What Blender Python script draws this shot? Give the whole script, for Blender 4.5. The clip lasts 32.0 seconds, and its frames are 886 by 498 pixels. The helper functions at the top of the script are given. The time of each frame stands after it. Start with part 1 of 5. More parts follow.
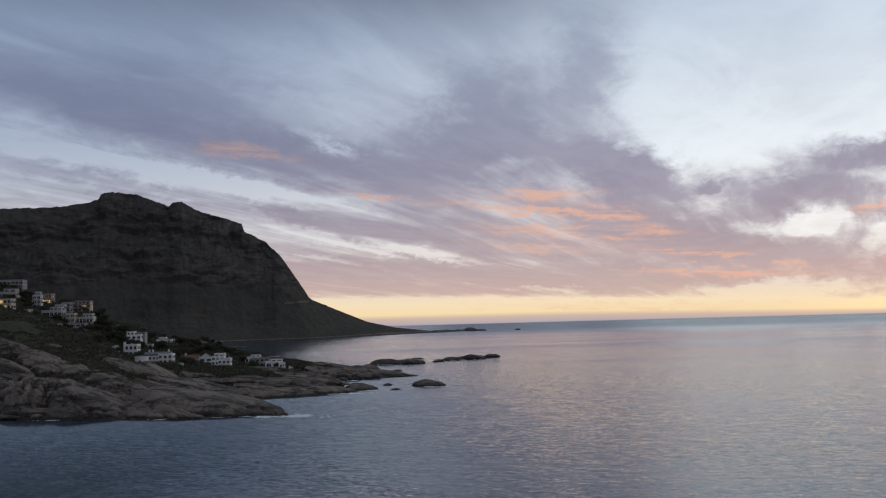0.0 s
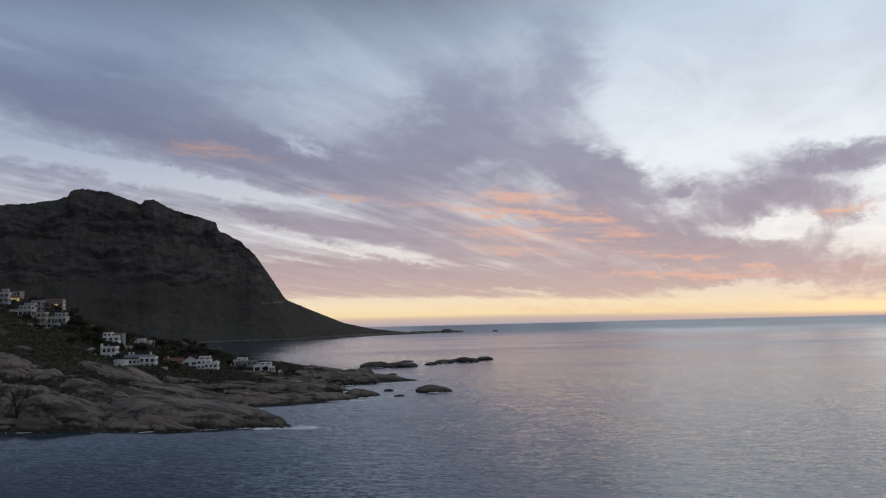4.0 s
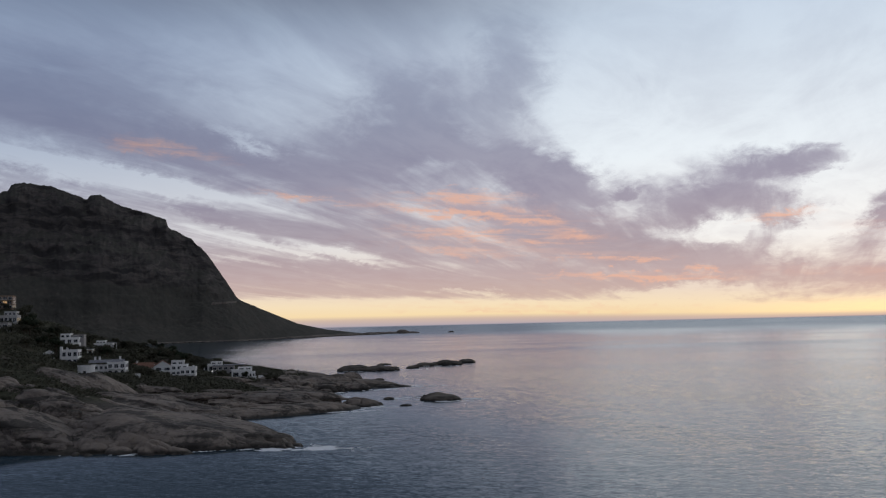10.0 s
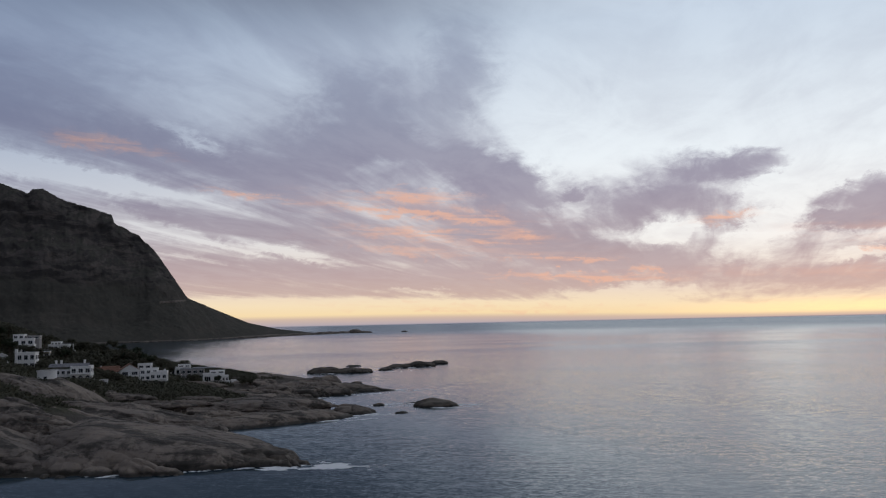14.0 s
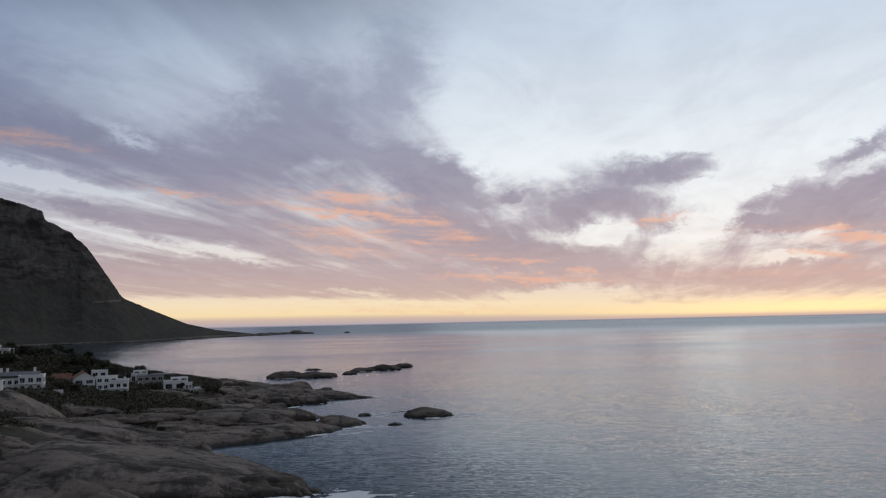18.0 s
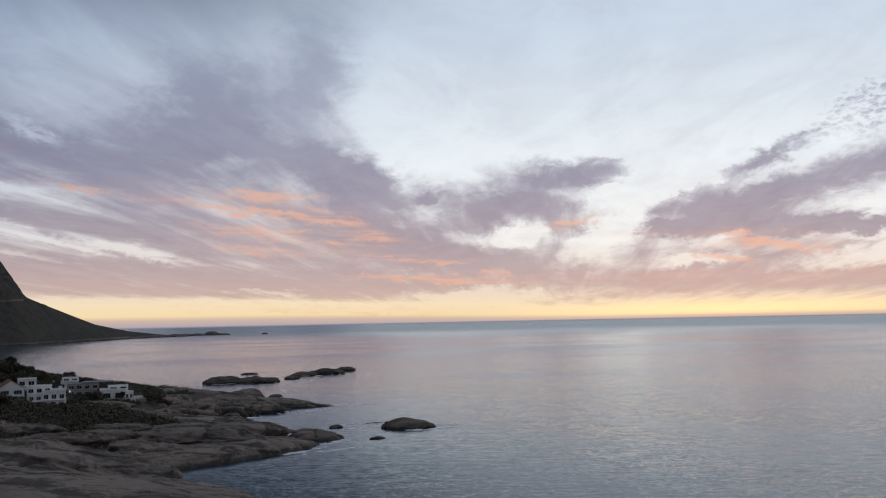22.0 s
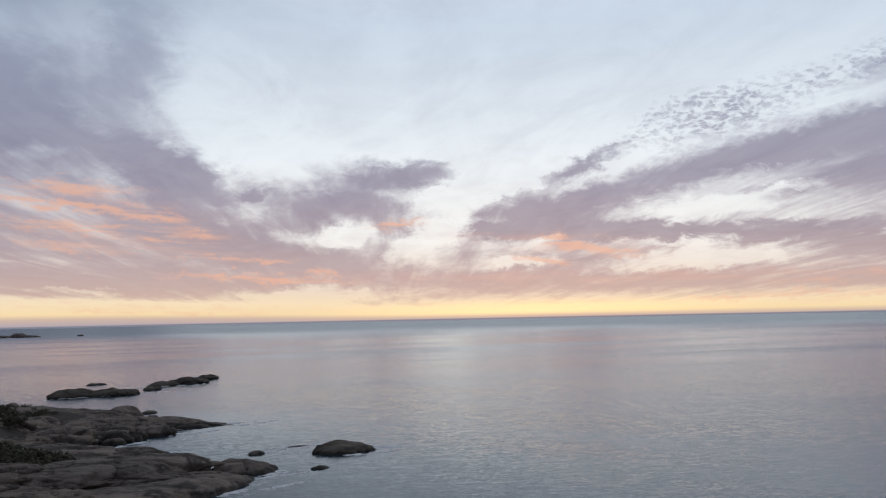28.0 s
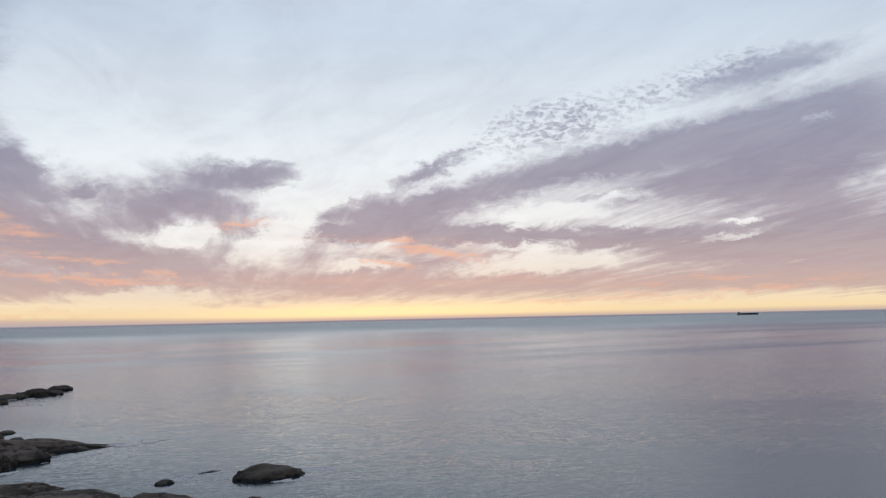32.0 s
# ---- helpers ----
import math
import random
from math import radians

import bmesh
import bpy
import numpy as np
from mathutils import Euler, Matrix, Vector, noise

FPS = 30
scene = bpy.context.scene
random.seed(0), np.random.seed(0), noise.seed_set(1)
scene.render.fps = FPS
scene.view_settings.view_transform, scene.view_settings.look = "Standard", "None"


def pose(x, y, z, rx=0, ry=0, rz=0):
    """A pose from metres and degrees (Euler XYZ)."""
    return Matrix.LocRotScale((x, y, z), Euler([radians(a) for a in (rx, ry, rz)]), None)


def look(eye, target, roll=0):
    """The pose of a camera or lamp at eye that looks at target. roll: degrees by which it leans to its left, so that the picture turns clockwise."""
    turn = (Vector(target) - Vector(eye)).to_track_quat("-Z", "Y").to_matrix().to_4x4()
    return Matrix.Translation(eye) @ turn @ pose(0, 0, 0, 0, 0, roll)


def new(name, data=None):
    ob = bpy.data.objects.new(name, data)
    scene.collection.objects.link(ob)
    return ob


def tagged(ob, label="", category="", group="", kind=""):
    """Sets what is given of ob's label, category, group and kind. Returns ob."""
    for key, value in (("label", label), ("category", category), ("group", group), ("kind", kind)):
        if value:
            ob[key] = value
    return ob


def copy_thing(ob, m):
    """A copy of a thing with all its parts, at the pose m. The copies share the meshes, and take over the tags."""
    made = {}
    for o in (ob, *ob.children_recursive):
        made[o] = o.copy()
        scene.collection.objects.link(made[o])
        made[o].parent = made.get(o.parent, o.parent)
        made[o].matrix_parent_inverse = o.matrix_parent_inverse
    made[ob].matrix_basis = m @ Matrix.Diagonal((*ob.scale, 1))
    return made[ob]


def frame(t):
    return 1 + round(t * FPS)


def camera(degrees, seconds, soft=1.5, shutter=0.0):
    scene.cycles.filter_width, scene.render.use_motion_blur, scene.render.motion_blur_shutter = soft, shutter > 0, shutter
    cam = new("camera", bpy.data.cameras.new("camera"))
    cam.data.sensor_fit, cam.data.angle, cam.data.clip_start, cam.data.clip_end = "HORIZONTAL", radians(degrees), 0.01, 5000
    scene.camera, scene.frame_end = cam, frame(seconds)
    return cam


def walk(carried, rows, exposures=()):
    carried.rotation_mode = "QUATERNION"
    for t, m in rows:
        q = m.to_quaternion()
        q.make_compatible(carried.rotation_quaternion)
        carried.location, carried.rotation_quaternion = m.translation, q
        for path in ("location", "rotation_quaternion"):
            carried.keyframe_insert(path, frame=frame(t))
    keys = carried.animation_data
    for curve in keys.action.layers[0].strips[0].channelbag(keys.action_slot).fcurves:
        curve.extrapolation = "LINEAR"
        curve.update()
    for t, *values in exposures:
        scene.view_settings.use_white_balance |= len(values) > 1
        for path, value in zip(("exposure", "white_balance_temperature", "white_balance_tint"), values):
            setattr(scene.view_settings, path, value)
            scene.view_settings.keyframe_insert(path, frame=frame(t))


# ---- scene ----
# camera and its way: a drone glides over the bay and turns slowly to the sunset
cam = camera(55.2, 32.0, soft=1.2)


def drone(x, y, z, heading, pitch, roll):
    """Pose from a compass-like heading (degrees clockwise from +y), pitch and roll."""
    a, p = radians(heading), radians(pitch)
    way = Vector((math.sin(a) * math.cos(p), math.cos(a) * math.cos(p), math.sin(p)))
    eye = Vector((x, y, z))
    return look(eye, eye + way * 100, roll)


PATH = [
    (0, -0.00, 0.00, 38.00, -0.000, 5.017, -1.511),
    (3, -14.17, 28.90, 38.07, 1.375, 5.065, -1.393),
    (6, -30.09, 56.55, 38.60, 2.841, 5.059, -1.373),
    (9, -43.96, 82.55, 38.48, 4.572, 5.046, -1.393),
    (11, -53.35, 99.01, 39.22, 6.134, 5.025, -1.228),
    (13, -63.34, 115.98, 39.50, 7.909, 4.949, -1.205),
    (17, -82.03, 153.50, 40.33, 11.748, 4.918, -1.236),
    (19, -91.45, 174.12, 40.84, 14.297, 4.868, -1.182),
    (21, -100.46, 194.51, 41.03, 17.124, 4.868, -1.118),
    (23, -108.53, 214.46, 41.60, 20.411, 4.810, -1.136),
    (25, -116.24, 233.57, 42.27, 24.083, 4.706, -1.165),
    (28, -127.33, 260.58, 44.19, 30.405, 4.630, -1.15),
    (30, -133.07, 281.32, 45.13, 35.188, 4.615, -1.10),
    (32, -135.51, 303.48, 45.32, 40.803, 4.605, -1.20),
]
walk(cam, [(r[0], drone(*r[1:])) for r in PATH])


# ---------------------------------------------------------------- node helpers
class Nodes:
    """Short hand for building a node tree."""

    def __init__(self, tree):
        self.t = tree
        tree.nodes.clear()

    def add(self, kind, **props):
        n = self.t.nodes.new(kind)
        for k, v in props.items():
            setattr(n, k, v)
        return n

    def put(self, sock, v):
        if hasattr(v, "is_linked"):
            self.t.links.new(v, sock)
        else:
            sock.default_value = v

    def m(self, op, a, b=0.0, c=0.0, clamp=False):
        n = self.add("ShaderNodeMath", operation=op, use_clamp=clamp)
        for s, v in zip(n.inputs, (a, b, c)):
            self.put(s, v)
        return n.outputs[0]

    def vm(self, op, a, b=(0, 0, 0)):
        n = self.add("ShaderNodeVectorMath", operation=op)
        self.put(n.inputs[0], a)
        self.put(n.inputs[1], b)
        return n.outputs["Value"] if op in ("LENGTH", "DOT_PRODUCT") else n.outputs[0]

    def xyz(self, x, y, z=0.0):
        n = self.add("ShaderNodeCombineXYZ")
        for s, v in zip(n.inputs, (x, y, z)):
            self.put(s, v)
        return n.outputs[0]

    def split(self, v):
        n = self.add("ShaderNodeSeparateXYZ")
        self.put(n.inputs[0], v)
        return n.outputs

    def step(self, v, lo, hi, a=0.0, b=1.0):
        n = self.add("ShaderNodeMapRange", interpolation_type="SMOOTHSTEP")
        for s, x in zip(n.inputs, (v, lo, hi, a, b)):
            self.put(s, x)
        return n.outputs[0]

    def noise(self, v, scale, detail=4.0, rough=0.55, warp=0.0, lac=2.0):
        n = self.add("ShaderNodeTexNoise")
        self.put(n.inputs["Vector"], v)
        for k, x in (("Scale", scale), ("Detail", detail), ("Roughness", rough), ("Distortion", warp), ("Lacunarity", lac)):
            self.put(n.inputs[k], x)
        return n.outputs["Fac"]

    def voronoi(self, v, scale, feature="F1"):
        n = self.add("ShaderNodeTexVoronoi", feature=feature)
        self.put(n.inputs["Vector"], v)
        self.put(n.inputs["Scale"], scale)
        return n.outputs["Distance"]

    def mapped(self, v, loc=(0, 0, 0), rot=0.0, scale=(1, 1, 1), kind="TEXTURE"):
        n = self.add("ShaderNodeMapping", vector_type=kind)
        self.put(n.inputs["Vector"], v)
        n.inputs["Location"].default_value = loc
        n.inputs["Rotation"].default_value = (0, 0, radians(rot))
        n.inputs["Scale"].default_value = scale
        return n.outputs[0]

    def ramp(self, f, *stops):
        n = self.add("ShaderNodeValToRGB")
        self.put(n.inputs[0], f)
        e = n.color_ramp.elements
        while len(e) < len(stops):
            e.new(0.5)
        for el, (p, col) in zip(e, stops):
            el.position, el.color = p, (*col, 1)
        return n.outputs[0]

    def mix(self, f, a, b, kind="MIX"):
        n = self.add("ShaderNodeMix", data_type="RGBA", blend_type=kind)
        for i, v in ((0, f), (6, a), (7, b)):
            if not hasattr(v, "is_linked") and i and len(v) == 3:
                v = (*v, 1)
            self.put(n.inputs[i], v)
        return n.outputs[2]

    def bump(self, h, strength=0.5, dist=0.1, normal=None):
        n = self.add("ShaderNodeBump")
        self.put(n.inputs["Height"], h)
        n.inputs["Strength"].default_value = strength
        n.inputs["Distance"].default_value = dist
        if normal:
            self.put(n.inputs["Normal"], normal)
        return n.outputs[0]


# ---------------------------------------------------------------- world: dusk sky with cloud bands
SUN_AZ = 36.6
world = bpy.data.worlds.new("dusk_sky")
scene.world = world
world.use_nodes = True


def build_sky():
    n = Nodes(world.node_tree)
    way = n.add("ShaderNodeTexCoord").outputs["Generated"]
    x, y, z = n.split(way)
    az = n.m("MULTIPLY", n.m("ARCTAN2", x, y), 57.2958)
    el = n.m("MULTIPLY", n.m("ARCSINE", z), 57.2958)
    # the cloud layer as a plane overhead: bands run towards one azimuth and close up at the horizon
    a0 = radians(26)
    h = n.m("ADD", n.m("MAXIMUM", z, 0.0), 0.06)
    across = n.m("DIVIDE", n.m("SUBTRACT", n.m("MULTIPLY", x, math.cos(a0)), n.m("MULTIPLY", y, math.sin(a0))), h)
    along = n.m("DIVIDE", n.m("ADD", n.m("MULTIPLY", x, math.sin(a0)), n.m("MULTIPLY", y, math.cos(a0))), h)
    plane = n.xyz(across, n.m("MULTIPLY", along, 0.42), 0.3)
    streak = n.noise(plane, 0.85, 6, 0.58, 0.5)
    # drawn-out fibres that follow the bands
    fibre = n.noise(n.xyz(n.m("MULTIPLY", across, 3.6), n.m("MULTIPLY", along, 0.42), 5.0), 1.0, 7, 0.58, 0.7)
    fine = n.noise(n.vm("ADD", plane, (7.3, 2.1, 0)), 3.2, 7, 0.60, 0.9)
    # warped sky coordinates (degrees) for the single cloud masses
    p0 = n.xyz(az, n.m("MULTIPLY", el, 1.8), 0.0)
    w1 = n.m("SUBTRACT", n.noise(p0, 0.10, 4, 0.6), 0.5)
    w2 = n.m("SUBTRACT", n.noise(n.vm("ADD", p0, (50, 9, 4)), 0.10, 4, 0.6), 0.5)
    w3 = n.m("SUBTRACT", n.noise(p0, 0.5, 8, 0.68, 0.5), 0.5)
    w4 = n.m("SUBTRACT", n.noise(n.vm("ADD", p0, (11, 70, 2)), 0.5, 8, 0.68, 0.5), 0.5)
    pt = n.xyz(n.m("ADD", az, n.m("ADD", n.m("MULTIPLY", w1, 2.4), n.m("MULTIPLY", w3, 4.6))),
               n.m("ADD", el, n.m("ADD", n.m("MULTIPLY", w2, 0.9), n.m("MULTIPLY", w4, 2.2))))

    def blob(a, e, wa, we, tilt=0.0, soft=0.85):
        v = n.vm("LENGTH", n.mapped(pt, (a, e, 0), tilt, (wa, we, 1)))
        return n.step(v, 1.0 + soft, 1.0 - soft)

    class Field:
        """Soft tilted strokes summed one after another over the warped sky, the sum carried in z."""

        def __init__(self):
            self.v = pt

        def put(self, amount, a, e, wa, we, tilt):
            r = n.vm("LENGTH", n.mapped(self.v, (a, e, 0), tilt, (wa, we, 1e9)))
            self.v = n.vm("ADD", self.v, n.xyz(0.0, 0.0, n.step(r, 1.85, 0.15, 0.0, amount)))

        def sum(self):
            return n.split(self.v)[2]

    # a field of small broken cloudlets
    flock = n.voronoi(n.vm("ADD", n.xyz(n.m("MULTIPLY", az, 0.9), n.m("MULTIPLY", el, 2.0)), n.xyz(n.m("MULTIPLY", w3, 2.4), n.m("MULTIPLY", w4, 2.4))), 2.2)
    mackerel = n.m("MULTIPLY", blob(48.2, 12.9, 6.6, 1.7, 9, 0.75), n.step(flock, 0.9, 0.15, 0.1, 1.0))
    mackerel = n.m("ADD", mackerel, n.m("MULTIPLY", blob(58.5, 15.4, 4.5, 0.8, 14, 0.75), n.step(flock, 0.9, 0.15, 0.1, 0.8)))
    # masses of cloud (positive) and openings (negative)
    cloud = Field()
    cloud.put(0.55, -15.4, 12.40, 12.84, 1.45, -12)
    cloud.put(0.25, -20.3, 15.95, 7.79, 1.53, -6)
    cloud.put(0.85, 4.4, 13.74, 4.25, 2.86, 3)
    cloud.put(0.45, 0.1, 11.22, 5.71, 1.72, -2)
    cloud.put(0.6, 11.4, 9.47, 4.97, 1.72, -20)
    cloud.put(0.3, 10.9, 17.47, 3.48, 2.29, 46)
    cloud.put(0.5, 4.9, 7.07, 13.97, 2.29, -9)
    cloud.put(0.45, 4.8, 2.97, 13.23, 0.84, -3)
    cloud.put(0.4, -21.9, 9.49, 5.71, 0.53, -8)
    cloud.put(0.35, -9.5, 7.09, 4.86, 0.38, -19)
    cloud.put(-0.3, -17.6, 10.00, 9.99, 0.69, -11)
    cloud.put(-0.35, -13.5, 9.40, 4.23, 0.31, -13)
    cloud.put(-0.45, -7.0, 11.69, 2.46, 0.34, -27)
    cloud.put(-0.2, -5.2, 5.58, 6.59, 0.53, -12)
    cloud.put(-0.28, -4.3, 5.10, 3.96, 0.31, -9)
    cloud.put(-0.35, -6.2, 4.13, 4.30, 0.23, -10)
    cloud.put(-0.5, 0.1, 4.19, 3.42, 0.31, -11)
    cloud.put(-0.7, 6.9, 2.03, 2.15, 0.19, -5)
    cloud.put(-0.25, -6.0, 16.54, 6.14, 2.29, -18)
    cloud.put(-0.2, 6.0, 15.44, 1.86, 0.69, 11)
    cloud.put(-0.3, 3.9, 10.49, 1.35, 0.46, 7)
    cloud.put(1.3, 27.6, 9.77, 3.53, 0.92, -1)
    cloud.put(1, 22.8, 7.59, 4.02, 1.30, 14)
    cloud.put(0.7, 26.9, 6.54, 1.95, 0.99, -24)
    cloud.put(0.6, 17.9, 8.38, 1.11, 0.34, 7)
    cloud.put(0.5, 13.4, 9.86, 4.01, 1.15, -14)
    cloud.put(0.55, 20.0, 4.17, 6.07, 0.99, -7)
    cloud.put(-0.4, 16.9, 7.07, 1.18, 0.76, 7)
    cloud.put(0.3, 16.8, 7.40, 3.83, 1.15, 23)
    cloud.put(-1.1, 23.6, 5.60, 1.44, 0.57, 5)
    cloud.put(-0.4, 20.3, 5.40, 1.09, 0.34, -8)
    cloud.put(-1.2, 30.2, 5.71, 2.74, 0.95, 32)
    cloud.put(-0.8, 30.2, 8.37, 1.59, 0.42, 27)
    cloud.put(-0.95, 25.6, 12.70, 13.30, 2.75, -4)
    cloud.put(-0.4, 18.0, 10.31, 2.35, 0.99, 9)
    cloud.put(-0.7, 34.1, 8.34, 3.10, 0.38, 11)
    cloud.put(-0.35, 17.7, 17.22, 8.65, 2.29, 2)
    cloud.put(-1.1, 21.4, 1.58, 3.98, 0.38, -0)
    cloud.put(-0.7, 22.3, 2.17, 1.24, 0.31, 1)
    cloud.put(1.5, 40.1, 10.09, 3.00, 0.65, 23)
    cloud.put(1, 37.3, 6.93, 4.94, 1.22, 6)
    cloud.put(1, 47.7, 9.41, 7.63, 0.84, 12)
    cloud.put(1, 60.0, 11.61, 6.72, 1.15, 9)
    cloud.put(1.1, 62.4, 15.08, 4.36, 0.92, 12)
    cloud.put(0.75, 59.5, 8.95, 7.30, 1.91, 6)
    cloud.put(0.5, 63.7, 7.48, 3.08, 2.29, -5)
    cloud.put(1.1, 43.9, 5.50, 11.61, 0.46, -2)
    cloud.put(0.7, 59.2, 4.08, 6.82, 0.99, -4)
    cloud.put(0.4, 52.1, 9.59, 2.16, 0.38, 2)
    cloud.put(0.5, 46.0, 2.12, 19.81, 0.69, -1)
    cloud.put(-0.95, 48.1, 6.88, 3.54, 0.46, 1)
    cloud.put(-0.7, 52.7, 7.68, 1.67, 0.31, 5)
    cloud.put(-1.2, 47.4, 3.58, 5.62, 0.53, 3)
    cloud.put(-0.5, 46.2, 4.66, 2.35, 0.23, -4)
    cloud.put(-1.1, 35.5, 3.64, 1.66, 0.31, 5)
    cloud.put(-1.1, 59.6, 4.85, 2.27, 0.23, 5)
    cloud.put(-0.9, 60.3, 5.80, 0.88, 0.15, 0)
    cloud.put(-0.8, 64.9, 11.62, 1.32, 0.27, 4)
    cloud.put(-0.8, 34.7, 11.96, 5.81, 1.53, -4)
    cloud.put(-0.95, 41.0, 16.63, 17.99, 3.24, 3)
    cloud.put(0.75, 19.6, 15.06, 6.63, 1.91, -10)
    cloud.put(0.6, 11.2, 13.21, 5.79, 2.29, -76)
    cloud.put(0.35, 27.7, 12.80, 1.40, 0.34, -16)
    cloud.put(-0.4, 36.3, 4.87, 1.68, 0.34, 6)
    cloud.put(0.8, 68.3, 10.52, 7.44, 2.86, 12)
    cloud.put(0.7, 67.1, 4.59, 8.55, 1.53, -1)
    cloud.put(0.5, 66.5, 2.24, 8.75, 0.76, -0)
    masses = cloud.sum()
    wisp = n.noise(n.vm("ADD", plane, (1.7, 9.4, 2)), 1.8, 8, 0.62, 1.4)
    masses = n.m("MULTIPLY", masses, n.step(wisp, 0.25, 0.72, 0.8, 1.2))
    # thick veil low over the horizon and towards the land, open overhead in the west
    veil = n.m("MULTIPLY", n.step(el, 9.0, 3.0, 0.0, 0.50), n.step(el, 0.9, 1.9))
    veil = n.m("ADD", veil, n.step(az, 24.0, -4.0, 0.0, 0.30))
    dense = n.m("ADD", masses, veil)
    # clear yellow strip over the horizon, deeper away from the sunset
    rim = n.step(az, -8.0, 34.0, 1.8, 0.5)
    dense = n.m("SUBTRACT", dense, n.step(n.m("ADD", n.m("SUBTRACT", el, rim), n.m("MULTIPLY", w4, 0.5)), 0.45, -0.15, 0.0, 1.5))
    dense = n.m("ADD", dense, mackerel)
    grain = n.m("ADD", n.m("MULTIPLY", n.m("SUBTRACT", streak, 0.49), 1.5), n.m("MULTIPLY", n.m("SUBTRACT", fibre, 0.5), n.step(el, 15.0, 6.0, 0.45, 1.6)))
    grain = n.m("ADD", grain, n.m("MULTIPLY", n.m("SUBTRACT", fine, 0.5), 1.0))
    body = n.m("ADD", n.m("MULTIPLY", dense, 0.9), grain)
    cover = n.step(body, -0.40, 1.0)
    cover = n.m("MAXIMUM", cover, n.m("MULTIPLY", n.step(el, 1.5, 4.0), n.step(n.m("ADD", n.m("MULTIPLY", wisp, 0.5), n.m("MULTIPLY", fine, 0.5)), 0.40, 0.68, 0.0, 0.22)))
    cover = n.m("MAXIMUM", cover, n.m("MULTIPLY", n.step(az, 18.0, -8.0, 0.0, 0.28), n.step(n.m("SUBTRACT", el, rim), 0.0, 1.5)))
    # colours of the clear sky and of the clouds by height; the haze over the horizon thins out towards the sunset
    f = n.m("DIVIDE", n.m("ADD", el, n.step(az, 4.0, 32.0, 0.0, 0.36)), 20.0, clamp=True)
    clear = n.ramp(f, (0.0, (0.50, 0.42, 0.44)), (0.018, (0.66, 0.50, 0.40)), (0.032, (0.98, 0.76, 0.44)), (0.065, (0.97, 0.79, 0.53)),
                   (0.11, (0.88, 0.74, 0.60)), (0.28, (0.97, 0.96, 0.92)), (0.55, (0.88, 0.94, 0.97)), (1.0, (0.61, 0.71, 0.82)))
    grey = n.ramp(f, (0.0, (0.44, 0.36, 0.40)), (0.03, (0.64, 0.46, 0.38)), (0.08, (0.63, 0.455, 0.385)), (0.16, (0.535, 0.405, 0.40)),
                  (0.28, (0.40, 0.335, 0.38)), (0.45, (0.33, 0.305, 0.39)), (0.7, (0.31, 0.33, 0.43)), (1.0, (0.32, 0.38, 0.50)))
    shade = n.step(n.m("ADD", n.m("MULTIPLY", wisp, 0.6), n.m("MULTIPLY", fine, 0.4)), 0.36, 0.62)
    grey = n.mix(n.m("MULTIPLY", shade, 0.16), grey, n.mix(0.5, clear, (0.52, 0.46, 0.52)))
    col = n.mix(cover, clear, grey)
    # lit undersides: orange streaks
    lit = Field()
    lit.put(0.55, -12.3, 11.70, 2.77, 0.38, -13)
    lit.put(0.3, 6.9, 7.42, 7.96, 0.84, -7)
    lit.put(0.3, 9.9, 5.04, 7.83, 0.53, -4)
    lit.put(1.2, -4.0, 8.49, 2.67, 0.23, -7)
    lit.put(1.1, 6.4, 8.55, 3.16, 0.31, -2)
    lit.put(1.2, 6.5, 7.37, 4.19, 0.23, -6)
    lit.put(1.2, 8.9, 5.93, 5.29, 0.34, -4)
    lit.put(0.6, 6.8, 4.80, 3.13, 0.23, -5)
    lit.put(1, 17.1, 3.96, 2.16, 0.15, -5)
    lit.put(1.2, 17.8, 2.80, 5.09, 0.19, -3)
    lit.put(1.2, 22.2, 3.05, 0.71, 0.15, -5)
    lit.put(0.7, 27.1, 6.29, 1.84, 0.31, 2)
    lit.put(0.8, -14.1, 11.57, 2.14, 0.31, -8)
    lit.put(1.3, 40.5, 4.55, 2.64, 0.31, -11)
    lit.put(1.1, 37.0, 3.88, 1.72, 0.19, -8)
    lit.put(0.8, 27.4, 6.39, 0.99, 0.15, 2)
    lit.put(0.8, 57.2, 2.12, 4.18, 0.19, 3)
    lit.put(0.9, 50.6, 1.02, 4.62, 0.19, 2)
    lit.put(0.8, 60.4, 1.36, 5.30, 0.19, 6)
    lit.put(0.5, 11.7, 0.88, 9.51, 0.19, -2)
    lit.put(0.35, 38.6, 4.89, 6.33, 0.53, -4)
    lit.put(0.9, 16.4, 4.06, 3.07, 0.19, -4)
    lit.put(0.8, 12.3, 6.53, 2.36, 0.38, -22)
    lit.put(0.35, 45.0, 2.52, 18.66, 0.38, -1)
    lit = lit.sum()
    lines = n.noise(n.xyz(n.m("MULTIPLY", az, 0.22), n.m("ADD", n.m("MULTIPLY", el, 2.4), n.m("MULTIPLY", az, 0.10)), 3.0), 1.0, 5, 0.6, 0.5)
    lit = n.m("MULTIPLY", lit, n.step(lines, 0.30, 0.66), clamp=True)
    col = n.mix(n.m("MULTIPLY", lit, 0.72), col, (0.90, 0.50, 0.35))
    # glow where the sun has gone under
    away = n.m("SUBTRACT", az, SUN_AZ)
    gl = n.m("MULTIPLY", n.step(n.m("ABSOLUTE", away), 17.0, 0.0), n.m("MULTIPLY", n.step(el, 0.0, 0.4), n.step(el, 1.3, 0.5)))
